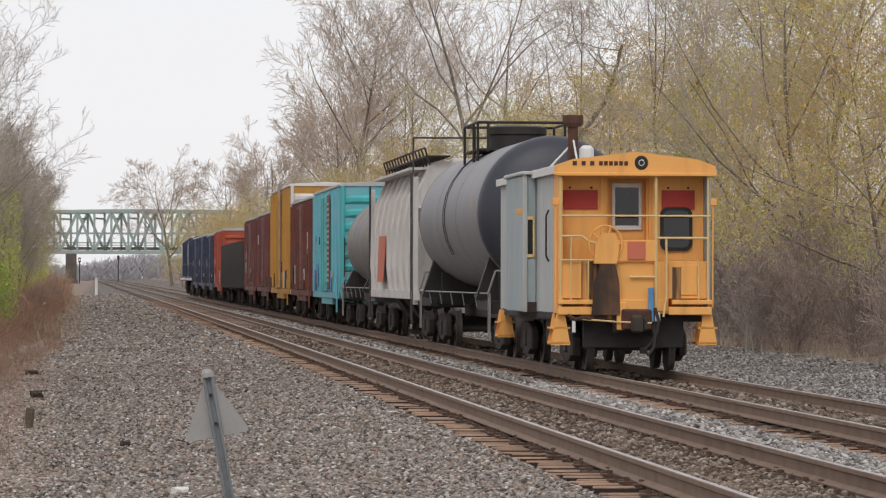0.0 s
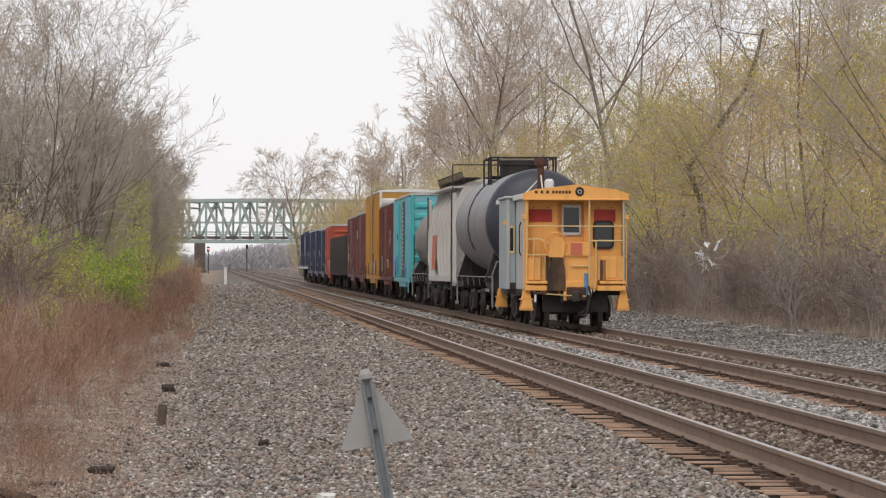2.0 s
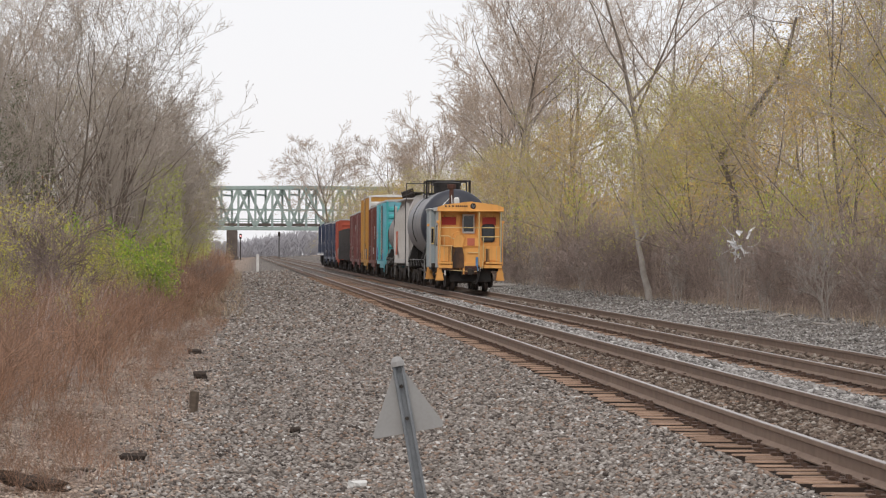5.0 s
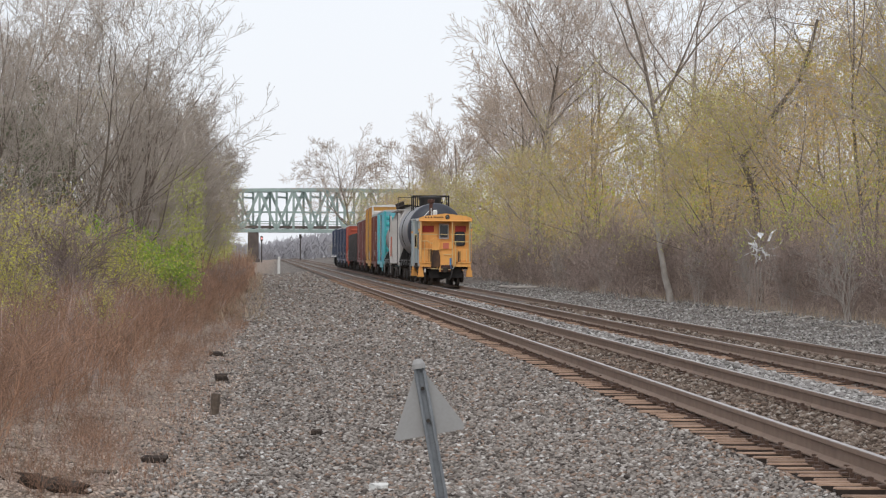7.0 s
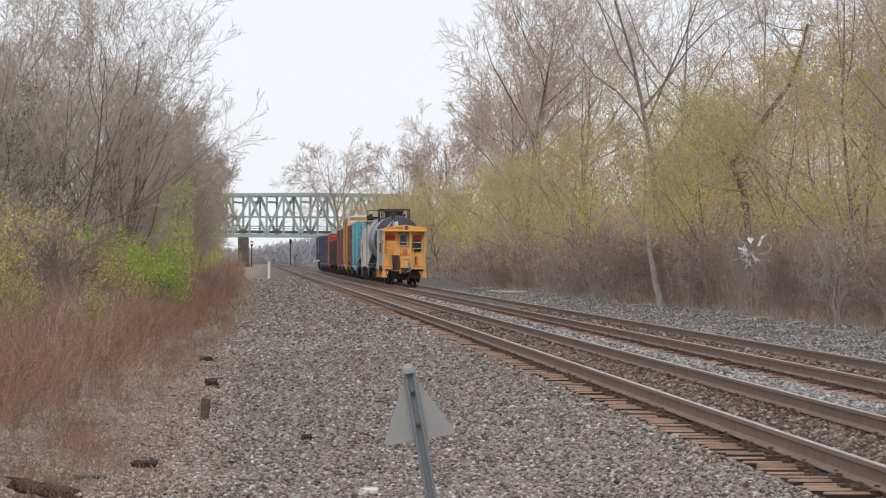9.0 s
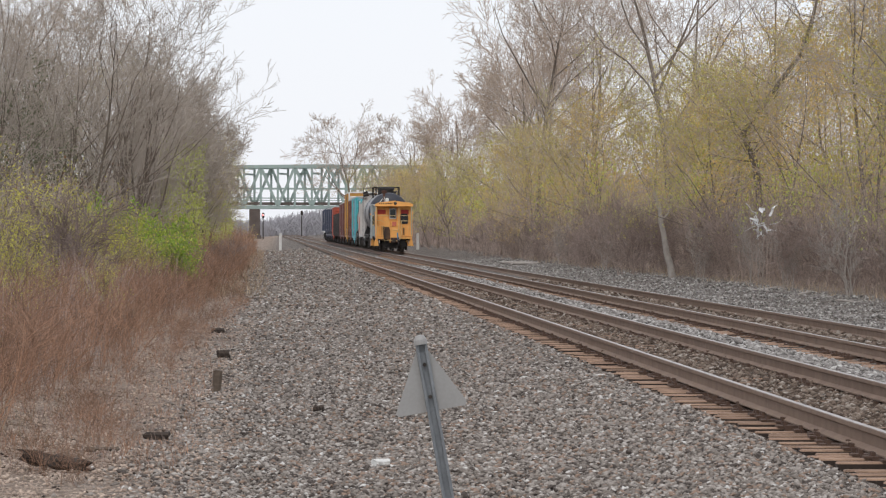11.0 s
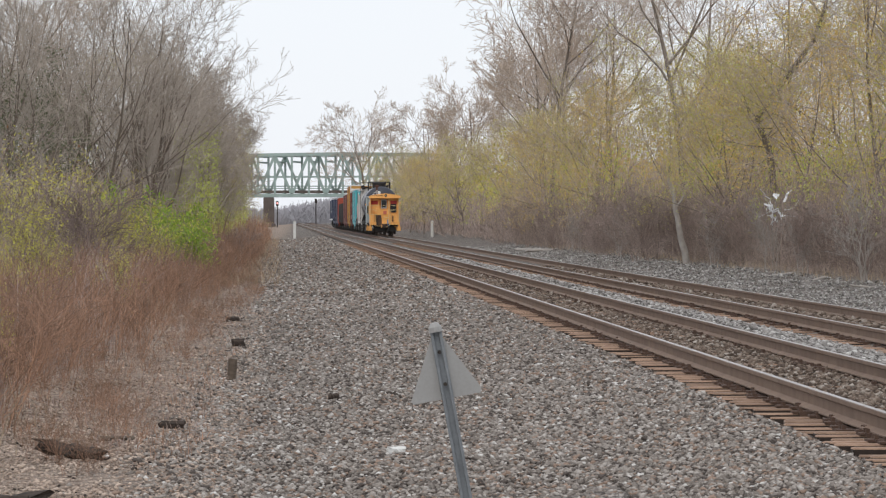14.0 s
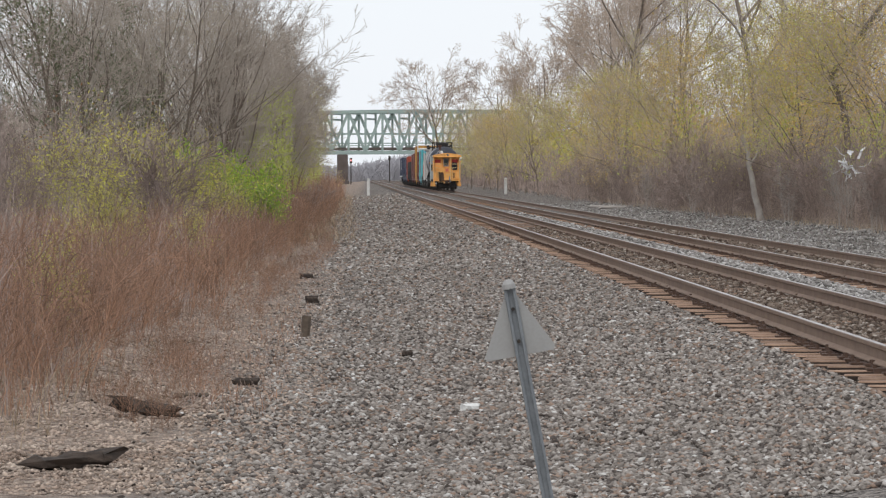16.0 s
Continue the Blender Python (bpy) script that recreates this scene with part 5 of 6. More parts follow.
def between(rows, y):
    """A value read from rows of (y, value), straight between them."""
    for (a, u), (b, w) in zip(rows, rows[1:]):
        if y <= b:
            return u + (w - u) * max(0.0, (y - a) / (b - a))
    return rows[-1][1]


def wood_edge(y):
    return between([(0, 16.7), (130, 16.9), (160, 16.7), (215, 15.7), (320, 15.6), (432, 16.1), (900, 16.2)], y) + 0.5 * noise.noise((y * 0.09, 7, 0))


def weed_edge(y):
    return between([(30, -2.8), (65, -2.6), (90, -2.4), (130, -1.9), (170, -1.2), (420, -0.6), (900, -1.0)], y) + 0.55 * noise.noise((y * 0.11, 3, 0))


def belt(name, label, category, material, count, yr, edge, depth, height, length, width, seed, lean=0.6, low=0.0, power=1.0, clump=0.0):
    """A belt of fine twigs or leaves along an edge of the plan, denser in clumps, joined."""
    rg = np.random.default_rng(seed)
    y = 1 / (1 / yr[0] + (1 / yr[1] - 1 / yr[0]) * rg.random(count))
    x = np.array([edge(v) for v in y]) + depth[0] + (depth[1] - depth[0]) * rg.random(count)
    h = height * np.array([0.72 + 0.75 * noise.noise((p * 0.22, q * 0.09, seed)) for p, q in zip(x, y)])
    z = low + np.maximum(h - low, 0.1) * rg.random(count) ** power
    if clump:
        n = np.array([noise.noise((p * 0.33, q * 0.12, w * 0.4 + seed)) for p, q, w in zip(x, y, z)])
        keep = n + rg.normal(0, 0.12, count) > clump - 0.3
        x, y, z = x[keep], y[keep], z[keep]
    k = len(x)
    z = z + np.array([ground_z(p + swing(q), q) for p, q in zip(x, y)])
    x = x + np.array([swing(q) for q in y])
    a, b = rg.normal(0, lean, k), rg.random(k) * 6.28
    d = np.stack([np.sin(a) * np.cos(b), np.sin(a) * np.sin(b), np.cos(a)], -1)
    grow_by = np.clip(y / 170, 0.6, 3.0)
    ln = rg.uniform(*length, k) * np.minimum(grow_by, 1.6)
    u = np.cross(d, rg.normal(0, 1, (k, 3)))
    u = u / np.linalg.norm(u, axis=1)[:, None] * (rg.uniform(*width, k) * grow_by)[:, None]
    P = np.stack([x, y, z], -1)
    Q = P + d * ln[:, None]
    V = np.stack([P - u, P + u, Q + u * 0.4, Q - u * 0.4], 1).reshape(-1, 3)
    ob = new(name, fast_mesh(name, V, np.arange(4 * k).reshape(-1, 4), material))
    tagged(ob, label, category, "", "stuff")


def reeds(name, label, material, count, xr, yr, height, seed, category="dead weeds", width=0.012, spread=0.5, clump=1.0, edge=None):
    """Thin dry stems standing in the ground, joined; each a bent three-sided blade."""
    rg = np.random.default_rng(seed)
    x, y = rg.uniform(*xr, count), yr[0] + (yr[1] - yr[0]) * rg.random(count) ** 1.3
    keep = np.array([noise.noise((a * 0.5, b * 0.22, seed)) * clump + 0.5 + rg.normal(0, 0.18) > 0.35 for a, b in zip(x, y)])
    x, y = x[keep], y[keep]
    n = len(x)
    h = rg.uniform(*height, n) * np.array([0.65 + 0.6 * (0.5 + noise.noise((a * 0.3, b * 0.12, seed + 7))) for a, b in zip(x, y)])
    z = np.array([ground_z(a + swing(b), b) for a, b in zip(x, y)])
    x = x + np.array([swing(b) for b in y])
    dx, dy = rg.normal(0, spread * 0.35, n), rg.normal(0, spread * 0.35, n)
    w = width * (0.6 + 0.8 * rg.random(n)) * (1 + y / 120)
    a = rg.random(n) * 6.28
    ux, uy = np.cos(a) * w, np.sin(a) * w
    if edge is not None:
        h = h * np.clip((np.array([weed_edge(b) + edge for b in y]) - (x - np.array([swing(b) for b in y]))) / 1.2, 0.1, 1.0)
    rows = []
    for f, ws in ((0, 1.0), (0.5, 0.8), (1.0, 0.25)):
        cx, cy, cz = x + dx * h * f ** 1.6, y + dy * h * f ** 1.6, z - 0.03 + h * f * (1 - 0.12 * f)
        rows.append(np.stack([cx - ux * ws, cy - uy * ws, cz], -1)); rows.append(np.stack([cx + ux * ws, cy + uy * ws, cz], -1))
    V = np.stack(rows, 1).reshape(-1, 3)
    k = (np.arange(n) * 6)[:, None]
    F = np.concatenate([k + np.array([[0, 1, 3, 2]]), k + np.array([[2, 3, 5, 4]])])
    ob = new(name, fast_mesh(name, V, F, material))
    tagged(ob, label, category, "", "stuff")


rnd = random.Random(11)
W_GROUP, B_GROUP = "trees by the line", "brush along the line"
crown = tree("bare_tree", "tall bare tree with clear trunk and wide fanned limbs", BARK, TWIG, 17, 17, spread=0.45, trunk=0.24, first=0.42, limbs=12, kids=(7, 6, 5), up=0.5, gnarl=0.2, group=W_GROUP, fine=0.011)
oak = tree("bare_tree", "bare broad-crowned tree with grey bark and fine twigs", BARK, TWIG, 3, 17, spread=0.65, trunk=0.21, first=0.25, limbs=11, kids=(7, 5, 5), up=0.4, gnarl=0.24, group=W_GROUP, fine=0.009)
oak_b = tree("bare_tree", "tall forked bare tree with spreading dark limbs", BARK, TWIG, 104, 17, spread=0.65, trunk=0.20, first=0.35, limbs=10, kids=(6, 5, 5), up=0.35, gnarl=0.3, group=W_GROUP, fine=0.009)
oak_far = tree("bare_tree", "distant bare tree with a dense rounded crown", BARK, TWIG, 205, 16, spread=0.7, trunk=0.26, first=0.25, limbs=12, kids=(7, 6, 4), up=0.4, gnarl=0.26, group=W_GROUP, fine=0.018)
slim = tree("bare_tree", "slender bare tree with pale grey twigs", BARK, TWIG_PALE, 8, 14, spread=0.35, trunk=0.11, first=0.15, limbs=12, kids=(6, 5, 4), up=0.6, gnarl=0.24, group=W_GROUP, fine=0.008)
fan = tree("bare_tree", "many-stemmed bare tree with a fan of fine grey twigs", BARK, TWIG_PALE, 44, 11.5, spread=0.4, trunk=0.12, first=0.12, limbs=9, kids=(5, 4, 4), up=0.6, gnarl=0.34, stems=6, group=W_GROUP, splay=0.26, fine=0.0065)
spire = tree("bare_tree", "narrow twiggy tree with upswept grey branches", BARK, TWIG_PALE, 52, 9.5, spread=0.35, trunk=0.10, first=0.06, limbs=15, kids=(6, 5, 4), up=0.6, gnarl=0.24, stems=2, splay=0.12, group=W_GROUP, fine=0.011)
willow = tree("budding_tree", "budding tree hazed with olive-yellow new leaves", BARK, TWIG, 15, 11, [(BUD, 7, 0.06, 0.34, 0.9), (BUD_GREEN, 4, 0.055, 0.3, 0.6)], spread=0.85, trunk=0.10, first=0.16, limbs=13, kids=(6, 5, 3), up=0.2, gnarl=0.3, group=W_GROUP, fine=0.009)
willow_b = tree("budding_tree", "leaning budding tree with ochre catkins", BARK, TWIG, 21, 10, [(BUD_OCHRE, 8, 0.06, 0.34, 0.9), (BUD, 3, 0.055, 0.28, 0.7)], spread=0.85, trunk=0.10, first=0.16, limbs=13, kids=(6, 5, 3), up=0.2, gnarl=0.32, lean=(0.15, -0.1), group=W_GROUP, fine=0.009)
bush = tree("brush_thicket", "dense bare grey-brown brush thicket", BRUSH, BRUSH, 30, 3.0, spread=0.6, trunk=0.026, first=0.03, limbs=8, levels=3, kids=(6, 4), up=0.45, stems=6, gnarl=0.34, group=B_GROUP, category="shrub", split=0, fine=0.007)
bush_b = tree("brush_thicket", "bare brown sapling thicket", BRUSH, BRUSH, 35, 5.2, spread=0.45, trunk=0.034, first=0.05, limbs=8, levels=3, kids=(6, 4), up=0.5, stems=7, gnarl=0.3, group=B_GROUP, category="shrub", split=0, fine=0.007)
green_shrub = tree("green_shrub", "leafy fresh green shrub at the edge of the weeds", BRUSH, BRUSH, 61, 2.7, [(LEAF, 9, 0.075, 0.16, 1.0), (LEAF_YELLOW, 3, 0.06, 0.16, 0.8)], spread=0.7, trunk=0.03, first=0.1, limbs=7, levels=3, kids=(5, 3), up=0.35, stems=6, gnarl=0.3, category="shrub", split=0)
yellow_shrub = tree("budding_shrub", "shrub opening yellow-green leaves above dead weeds", BRUSH, BRUSH, 66, 3.0, [(LEAF_YELLOW, 8, 0.042, 0.16, 0.85)], spread=0.6, trunk=0.02, first=0.1, limbs=6, levels=3, kids=(5, 3), up=0.5, stems=6, gnarl=0.3, category="shrub", group=B_GROUP, split=0)
pale_shrub = tree("pale_shrub", "pale grey bare shrub in front of dark brush", GREYWOOD, GREYWOOD, 39, 3.2, spread=0.55, trunk=0.026, first=0.1, limbs=6, levels=3, kids=(4, 3), up=0.5, stems=4, gnarl=0.4, group=B_GROUP, category="shrub", split=0, fine=0.006)
weed = tree("dead_weed_clump", "branching reddish-brown dead weed clump", TWIG_RED, TWIG_RED, 71, 1.5, spread=0.45, trunk=0.008, first=0.2, limbs=6, levels=2, kids=(5,), up=0.6, stems=9, gnarl=0.3, category="weeds", group="dead weeds by the gravel", split=0, fine=0.0028)
cedar = tree("evergreen", "dark dull green cedar half hidden by bare branches", BARK, BRUSH, 91, 6.5, [(LEAF_DARK, 12, 0.08, 0.2, 1.0)], spread=0.6, trunk=0.08, first=0.08, limbs=14, levels=3, kids=(5, 4), up=0.2, gnarl=0.25, group=W_GROUP, split=1)
templates = {"cedar": cedar, "oak": oak, "oak_b": oak_b, "oak_far": oak_far, "slim": slim, "fan": fan, "crown": crown, "spire": spire, "willow": willow, "willow_b": willow_b, "bush": bush, "bush_b": bush_b, "green": green_shrub, "pale": pale_shrub, "yellow": yellow_shrub, "weed": weed}
first_use = set()


def put(kind, x, y, scale=1.0, turn=None, tilt=0):
    ob = templates[kind]
    plant(ob, x, y, rnd.uniform(0, 360) if turn is None else turn, scale, kind in first_use, 0.0, tilt)
    first_use.add(kind)


# right of the line: a wood of budding and bare trees
for x, y, s in ((18.2, 282, 1.08), (21, 310, 1.0)):
    put("crown", x, y, s)
for x, y, s in ((25, 250, 1.05), (27, 150, 0.9)):
    put("oak", x, y, s)
for x, y, s in ((20, 325, 0.95), (24, 400, 1.0), (15.3, 700, 1.15), (23, 500, 1.0), (18, 440, 0.8), (21.5, 370, 0.95), (19.5, 540, 0.9)):
    put("oak_far", x, y, s)
for x, y, s in ((18.8, 197, 1.0), (22, 290, 1.05), (23, 130, 0.9)):
    put("oak_b", x, y, s)
for x, y, s in ((20, 140, 0.9), (22, 180, 1.0), (21, 260, 1.0), (20, 112, 0.9), (26, 170, 1.05)):
    put("slim", x, y, s)
for x, y, s in ((19.3, 160, 0.78), (19.6, 101, 0.75), (18.6, 172, 0.7), (18.4, 186, 0.72), (16.8, 385, 0.75), (16.4, 480, 0.8), (16, 570, 0.85), (16, 660, 0.85), (20.5, 118, 0.85), (18, 205, 0.75), (19, 250, 0.8), (17.5, 300, 0.75), (18, 350, 0.8), (17, 420, 0.72), (19.7, 125, 0.72), (22, 145, 0.95), (21.5, 225, 0.95), (17, 520, 0.75), (17, 620, 0.75)):
    put("willow", x, y, s)
for x, y, s in ((18.8, 178, 0.78), (20.8, 97, 0.8), (22.5, 108, 0.95), (18, 230, 0.82), (17.5, 275, 0.75), (18.5, 322, 0.8), (20, 142, 0.85), (23, 165, 1.0), (17, 460, 0.75), (16.6, 430, 0.78), (16.2, 525, 0.8), (19.5, 112, 0.72), (24, 200, 1.0)):
    put("willow_b", x, y, s)
for i in range(44):
    y = 84 + 3.3 * i + (i / 14) ** 3 * 4
    put("bush", wood_edge(y) + rnd.uniform(0.5, 2.2), y, rnd.uniform(0.6, 1.05))
for i in range(26):
    y = 95 + 5.6 * i + (i / 12) ** 3 * 5
    put("bush_b", wood_edge(y) + rnd.uniform(1.5, 3.6), y, rnd.uniform(0.45, 0.75))
for y, s in ((104, 0.7), (111, 0.85), (117, 0.75), (124, 0.9), (138, 0.7), (151, 0.85), (166, 0.7), (204, 0.8), (236, 0.8)):
    put("pale", wood_edge(y) + rnd.uniform(0.1, 0.5), y, s)
put("bush_b", 15.9, 190, 0.8)
put("bush_b", 16.2, 187, 0.65)
# left of the line
for x, y, s in ((-7.2, 150, 0.95), (-9.4, 138, 1.0), (-7.9, 185, 1.0), (-12.0, 190, 1.0), (-6.0, 245, 0.9), (-6.0, 172, 1.12)):
    put("fan", x, y, s)
for x, y, s in ((-3.7, 238, 0.95), (-4.6, 230, 1.0), (-3.7, 265, 1.05), (-5.4, 215, 1.0), (-4.8, 310, 1.0), (-5.8, 196, 0.95)):
    put("spire", x, y, s)
for x, y, s in ((-10, 165, 0.75),):
    put("oak", x, y, s)
for x, y, s in ((-4.6, 350, 0.6), (-5, 410, 0.7), (-4.9, 250, 0.6), (-6, 480, 0.8), (-9, 200, 0.8), (-8, 560, 0.8), (-4.4, 238, 0.5), (-4.4, 300, 0.6)):
    put("willow", x, y, s)
for i in range(16):
    put("bush", -6.2 + rnd.uniform(-2.6, 0.5), 112 + 11 * i, rnd.uniform(0.7, 1.1))
for i in range(8):
    put("bush_b", -8.5 + rnd.uniform(-3, 1.0), 112 + 14 * i, rnd.uniform(0.6, 0.9))
for x, y, s in ((-3.6, 138, 0.8), (-4.3, 142, 0.95), (-5.1, 144, 1.05), (-5.9, 141, 0.95), (-6.6, 146, 1.1)):
    put("green", x, y, s)
put("cedar", -8.4, 146, 1.0)
put("cedar", -10.2, 137, 1.05)
put("cedar", -9.0, 175, 0.9)
for x, y, s in ((-6.4, 126, 1.1), (-5.5, 119, 0.9), (-7.2, 122, 1.2), (-5.0, 131, 0.95), (-4.3, 128, 0.7), (-8.2, 115, 1.1), (-5.0, 75, 0.45), (-4.6, 62, 0.4), (-4.1, 55, 0.35), (-5.3, 86, 0.6), (-4.0, 95, 0.45), (-6.2, 100, 0.8)):
    put("yellow", x, y, s)
for i in range(110):
    y = 41 + 0.8 * i + (i / 26) ** 2 * 5
    put("weed", weed_edge(y) - rnd.uniform(0.35, 3.2), y, rnd.uniform(0.6, 1.15))

for i in range(44):
    y = 36 + 2.1 * i + (i / 16) ** 2 * 3
    put("weed", weed_edge(y) + rnd.uniform(-0.3, 1.0), y, rnd.uniform(0.2, 0.42))

reeds("dead_weeds", "tall reddish-brown dead weeds along the gravel", TWIG_RED, 30000, (-8.5, -0.9), (38, 200), (0.3, 1.7), 1, width=0.0034, spread=0.7, edge=0.0, clump=1.3)
reeds("dead_weeds", "dull grey-brown dead stalks among the weeds", BRUSH, 22000, (-8.5, -0.9), (38, 200), (0.3, 1.9), 12, width=0.0036, spread=0.7, edge=-0.1, clump=1.3)
reeds("dry_grass", "straw-coloured dry grass among the weeds", STRAW, 13000, (-8, -0.6), (33, 260), (0.15, 0.9), 2, width=0.0032, spread=1.0, edge=0.5, clump=1.4)
reeds("dead_weeds", "low brown dead weeds farther down the line", TWIG_RED, 9000, (-7, -0.4), (150, 420), (0.3, 1.5), 41, width=0.006, spread=0.9, edge=0.2)
reeds("dry_grass", "pale dry grass farther down the line", STRAW, 5000, (-6, -0.2), (140, 420), (0.15, 0.6), 42, width=0.005, spread=1.2)
for i in range(9):
    put("bush", -2.6 + rnd.uniform(-1.0, 0.9), 190 + 24 * i, rnd.uniform(0.5, 0.75))
reeds("dry_grass", "dead grass along the foot of the wood", STRAW, 2600, (16.5, 17.9), (85, 300), (0.1, 0.45), 3, width=0.004, spread=1.0)


def far_wood(name, label, x0, x1, y, h, count, seed, material, thick=1.0):
    """A distant belt of wood: many thin stems with clumps of twigs, joined."""
    rg = np.random.default_rng(seed)
    V, F = [], []
    x, yy = rg.uniform(x0, x1, count), y + rg.uniform(-25, 25, count)
    hh = h * rg.uniform(0.1, 1.0, count) * (0.75 + 0.35 * np.sin(x * 0.11) * np.sin(x * 0.037 + 1))
    a, ln = rg.uniform(-0.9, 0.9, count), rg.uniform(0.8, 2.6, count) * thick
    w = rg.uniform(0.05, 0.16, count) * thick
    cx, cz = np.sin(a) * ln, np.cos(a) * ln
    base = np.array([ground_z(p, q) for p, q in zip(x, yy)]) - 0.5
    P = np.stack([x, yy, base + hh], -1)
    Q = P + np.stack([cx, rg.normal(0, 0.6, count), cz], -1)
    u = np.stack([np.cos(a) * w, w * 0.5, -np.sin(a) * w], -1)
    V = np.stack([P - u, P + u, Q + u * 0.3, Q - u * 0.3], 1).reshape(-1, 3)
    ob = new(name, fast_mesh(name, V, np.arange(4 * count).reshape(-1, 4), material))
    tagged(ob, label, "woodland", "", "stuff")


far_wood("far_wood", "distant bare woodland painted haze-grey beyond the bridge", -160, 190, 1250, 6.0, 52000, 5, HAZED_WOOD, 1.1)
far_wood("far_wood", "bare brown woodland farther down the line", 16, 60, 640, 9, 8000, 32, TWIG, 1.0)
far_wood("far_wood", "bare woodland behind the trees by the line", 24, 60, 400, 10, 9000, 6, TWIG, 0.7)
far_wood("far_wood", "bare brown woodland deep behind the budding trees", 27, 52, 290, 9, 8000, 16, TWIG, 0.5)
far_wood("far_wood", "bare woodland behind the weeds and shrubs", -50, -12, 330, 10, 9000, 7, TWIG_PALE, 0.6)
far_wood("far_wood", "pale bare thicket behind the shrubs and cedars", -30, -13, 190, 7, 6000, 27, TWIG_PALE, 0.4)
# the foot of the wood: tangled brush, then budding saplings above it
belt("brush", "dark tangled bare brush along the foot of the wood", "brush", BRUSH, 44000, (82, 320), wood_edge, (0.3, 4.5), 4.3, (0.3, 0.9), (0.003, 0.007), 101, 0.7, power=1.7)
belt("brush", "grey-brown bare brush farther along the wood", "brush", BRUSH, 16000, (280, 900), wood_edge, (0.3, 6.0), 4.0, (0.4, 1.1), (0.006, 0.012), 102, 0.7, power=1.1)
belt("brush", "lighter brown twigs through the brush", "brush", TWIG, 14000, (82, 320), wood_edge, (0.2, 4.0), 4.4, (0.4, 1.0), (0.003, 0.006), 103, 0.6)
belt("budding_saplings", "olive haze of opening buds above the brush", "saplings", BUD, 56000, (85, 420), wood_edge, (1.2, 6.5), 9.5, (0.06, 0.13), (0.025, 0.042), 111, 1.2, low=1.8, clump=0.35)
belt("budding_saplings", "ochre haze of catkins among the trees", "saplings", BUD_OCHRE, 46000, (85, 420), wood_edge, (1.5, 7.5), 10.0, (0.06, 0.13), (0.025, 0.042), 112, 1.2, low=2.4, clump=0.39)
belt("budding_saplings", "light green new leaves low in the wood", "saplings", BUD_GREEN, 46000, (85, 700), wood_edge, (0.8, 5.0), 6.0, (0.06, 0.13), (0.025, 0.042), 113, 1.2, low=1.2, clump=0.38)
belt("budding_saplings", "olive budding thicket farther down the line", "saplings", BUD, 18000, (330, 900), wood_edge, (0.8, 9.0), 8.0, (0.10, 0.2), (0.03, 0.05), 114, 1.2, low=1.5, clump=0.33)
belt("budding_saplings", "ochre and olive buds deep in the wood", "saplings", BUD_OCHRE, 44000, (88, 300), wood_edge, (5.0, 15.0), 11.0, (0.07, 0.14), (0.03, 0.05), 116, 1.2, low=2.0, clump=0.16)
belt("bare_saplings", "brown bare twigs deep in the wood", "saplings", TWIG, 40000, (88, 300), wood_edge, (5.0, 15.0), 10.5, (0.4, 1.1), (0.005, 0.010), 117, 0.7, low=1.0)
belt("bare_saplings", "grey-brown bare saplings through the wood", "saplings", TWIG, 22000, (90, 420), wood_edge, (1.5, 9.0), 8.0, (0.3, 1.0), (0.003, 0.006), 115, 0.6, low=1.5)
# the thicket beyond the weeds
belt("brush", "dense grey bare thicket behind the weeds", "brush", TWIG_PALE, 22000, (108, 330), weed_edge, (-10, -3.8), 5.5, (0.3, 0.9), (0.003, 0.006), 121, 0.8)
belt("brush", "dark brown tangle low in the thicket", "brush", BRUSH, 18000, (104, 330), weed_edge, (-9, -3.2), 3.4, (0.3, 0.9), (0.003, 0.007), 122, 0.8, power=1.2)
belt("brush", "reddish-brown low brush at the gravel's edge", "brush", TWIG_RED, 14000, (160, 480), weed_edge, (-4.0, -0.2), 2.0, (0.25, 0.7), (0.003, 0.007), 123, 0.6, power=1.2, clump=0.2)
belt("brush", "russet dead leaves held in the thicket", "brush", LITTER, 5000, (110, 220), weed_edge, (-8, -3.6), 4.5, (0.06, 0.12), (0.03, 0.05), 124, 1.2, clump=0.4)
belt("budding_saplings", "yellow-green new leaves on saplings in the thicket", "saplings", BUD_GREEN, 24000, (195, 430), weed_edge, (-4.6, -2.2), 8.0, (0.05, 0.11), (0.018, 0.032), 125, 1.2, low=1.2, clump=0.28)


# ---- small things beside the line ----
def make_sign():
    lean = 10.3
    base = pose(0.86 + 1.53 * math.sin(radians(lean)), 26.0, -0.6, 0, -lean, 0)
    sign = thing("trackside_sign", "grey back of a triangular sign on a leaning channel post", "sign", m=base)
    g = Geo()
    g.box(-0.018, 0.018, 0.012, 0.018, -0.1, 1.56).box(-0.036, -0.016, -0.012, 0.016, -0.1, 1.56, 0.003).box(0.016, 0.036, -0.012, 0.016, -0.1, 1.56, 0.003)
    part("post", g, SIGN_POST, sign, "galvanised steel channel post")
    part("cap", Geo().lathe([(1.545, 0.042), (1.575, 0.04), (1.6, 0.025), (1.605, 0.005)], 14, "z"), SIGN_BACK, sign)
    bolts = Geo()
    for z in (1.22, 1.42):
        bolts.rod((0, -0.01, z), (0, 0.02, z), 0.012)
    part("bolt", bolts, UNDER, sign)
    p = Geo().prism([(-0.215, 1.13), (0.205, 1.13), (0.215, 1.16), (0.035, 1.51), (0.0, 1.54), (-0.035, 1.51), (-0.225, 1.15)], 0.022, 0.026)
    part("plate", p, SIGN_BACK, sign, "blank grey aluminium back")


make_sign()


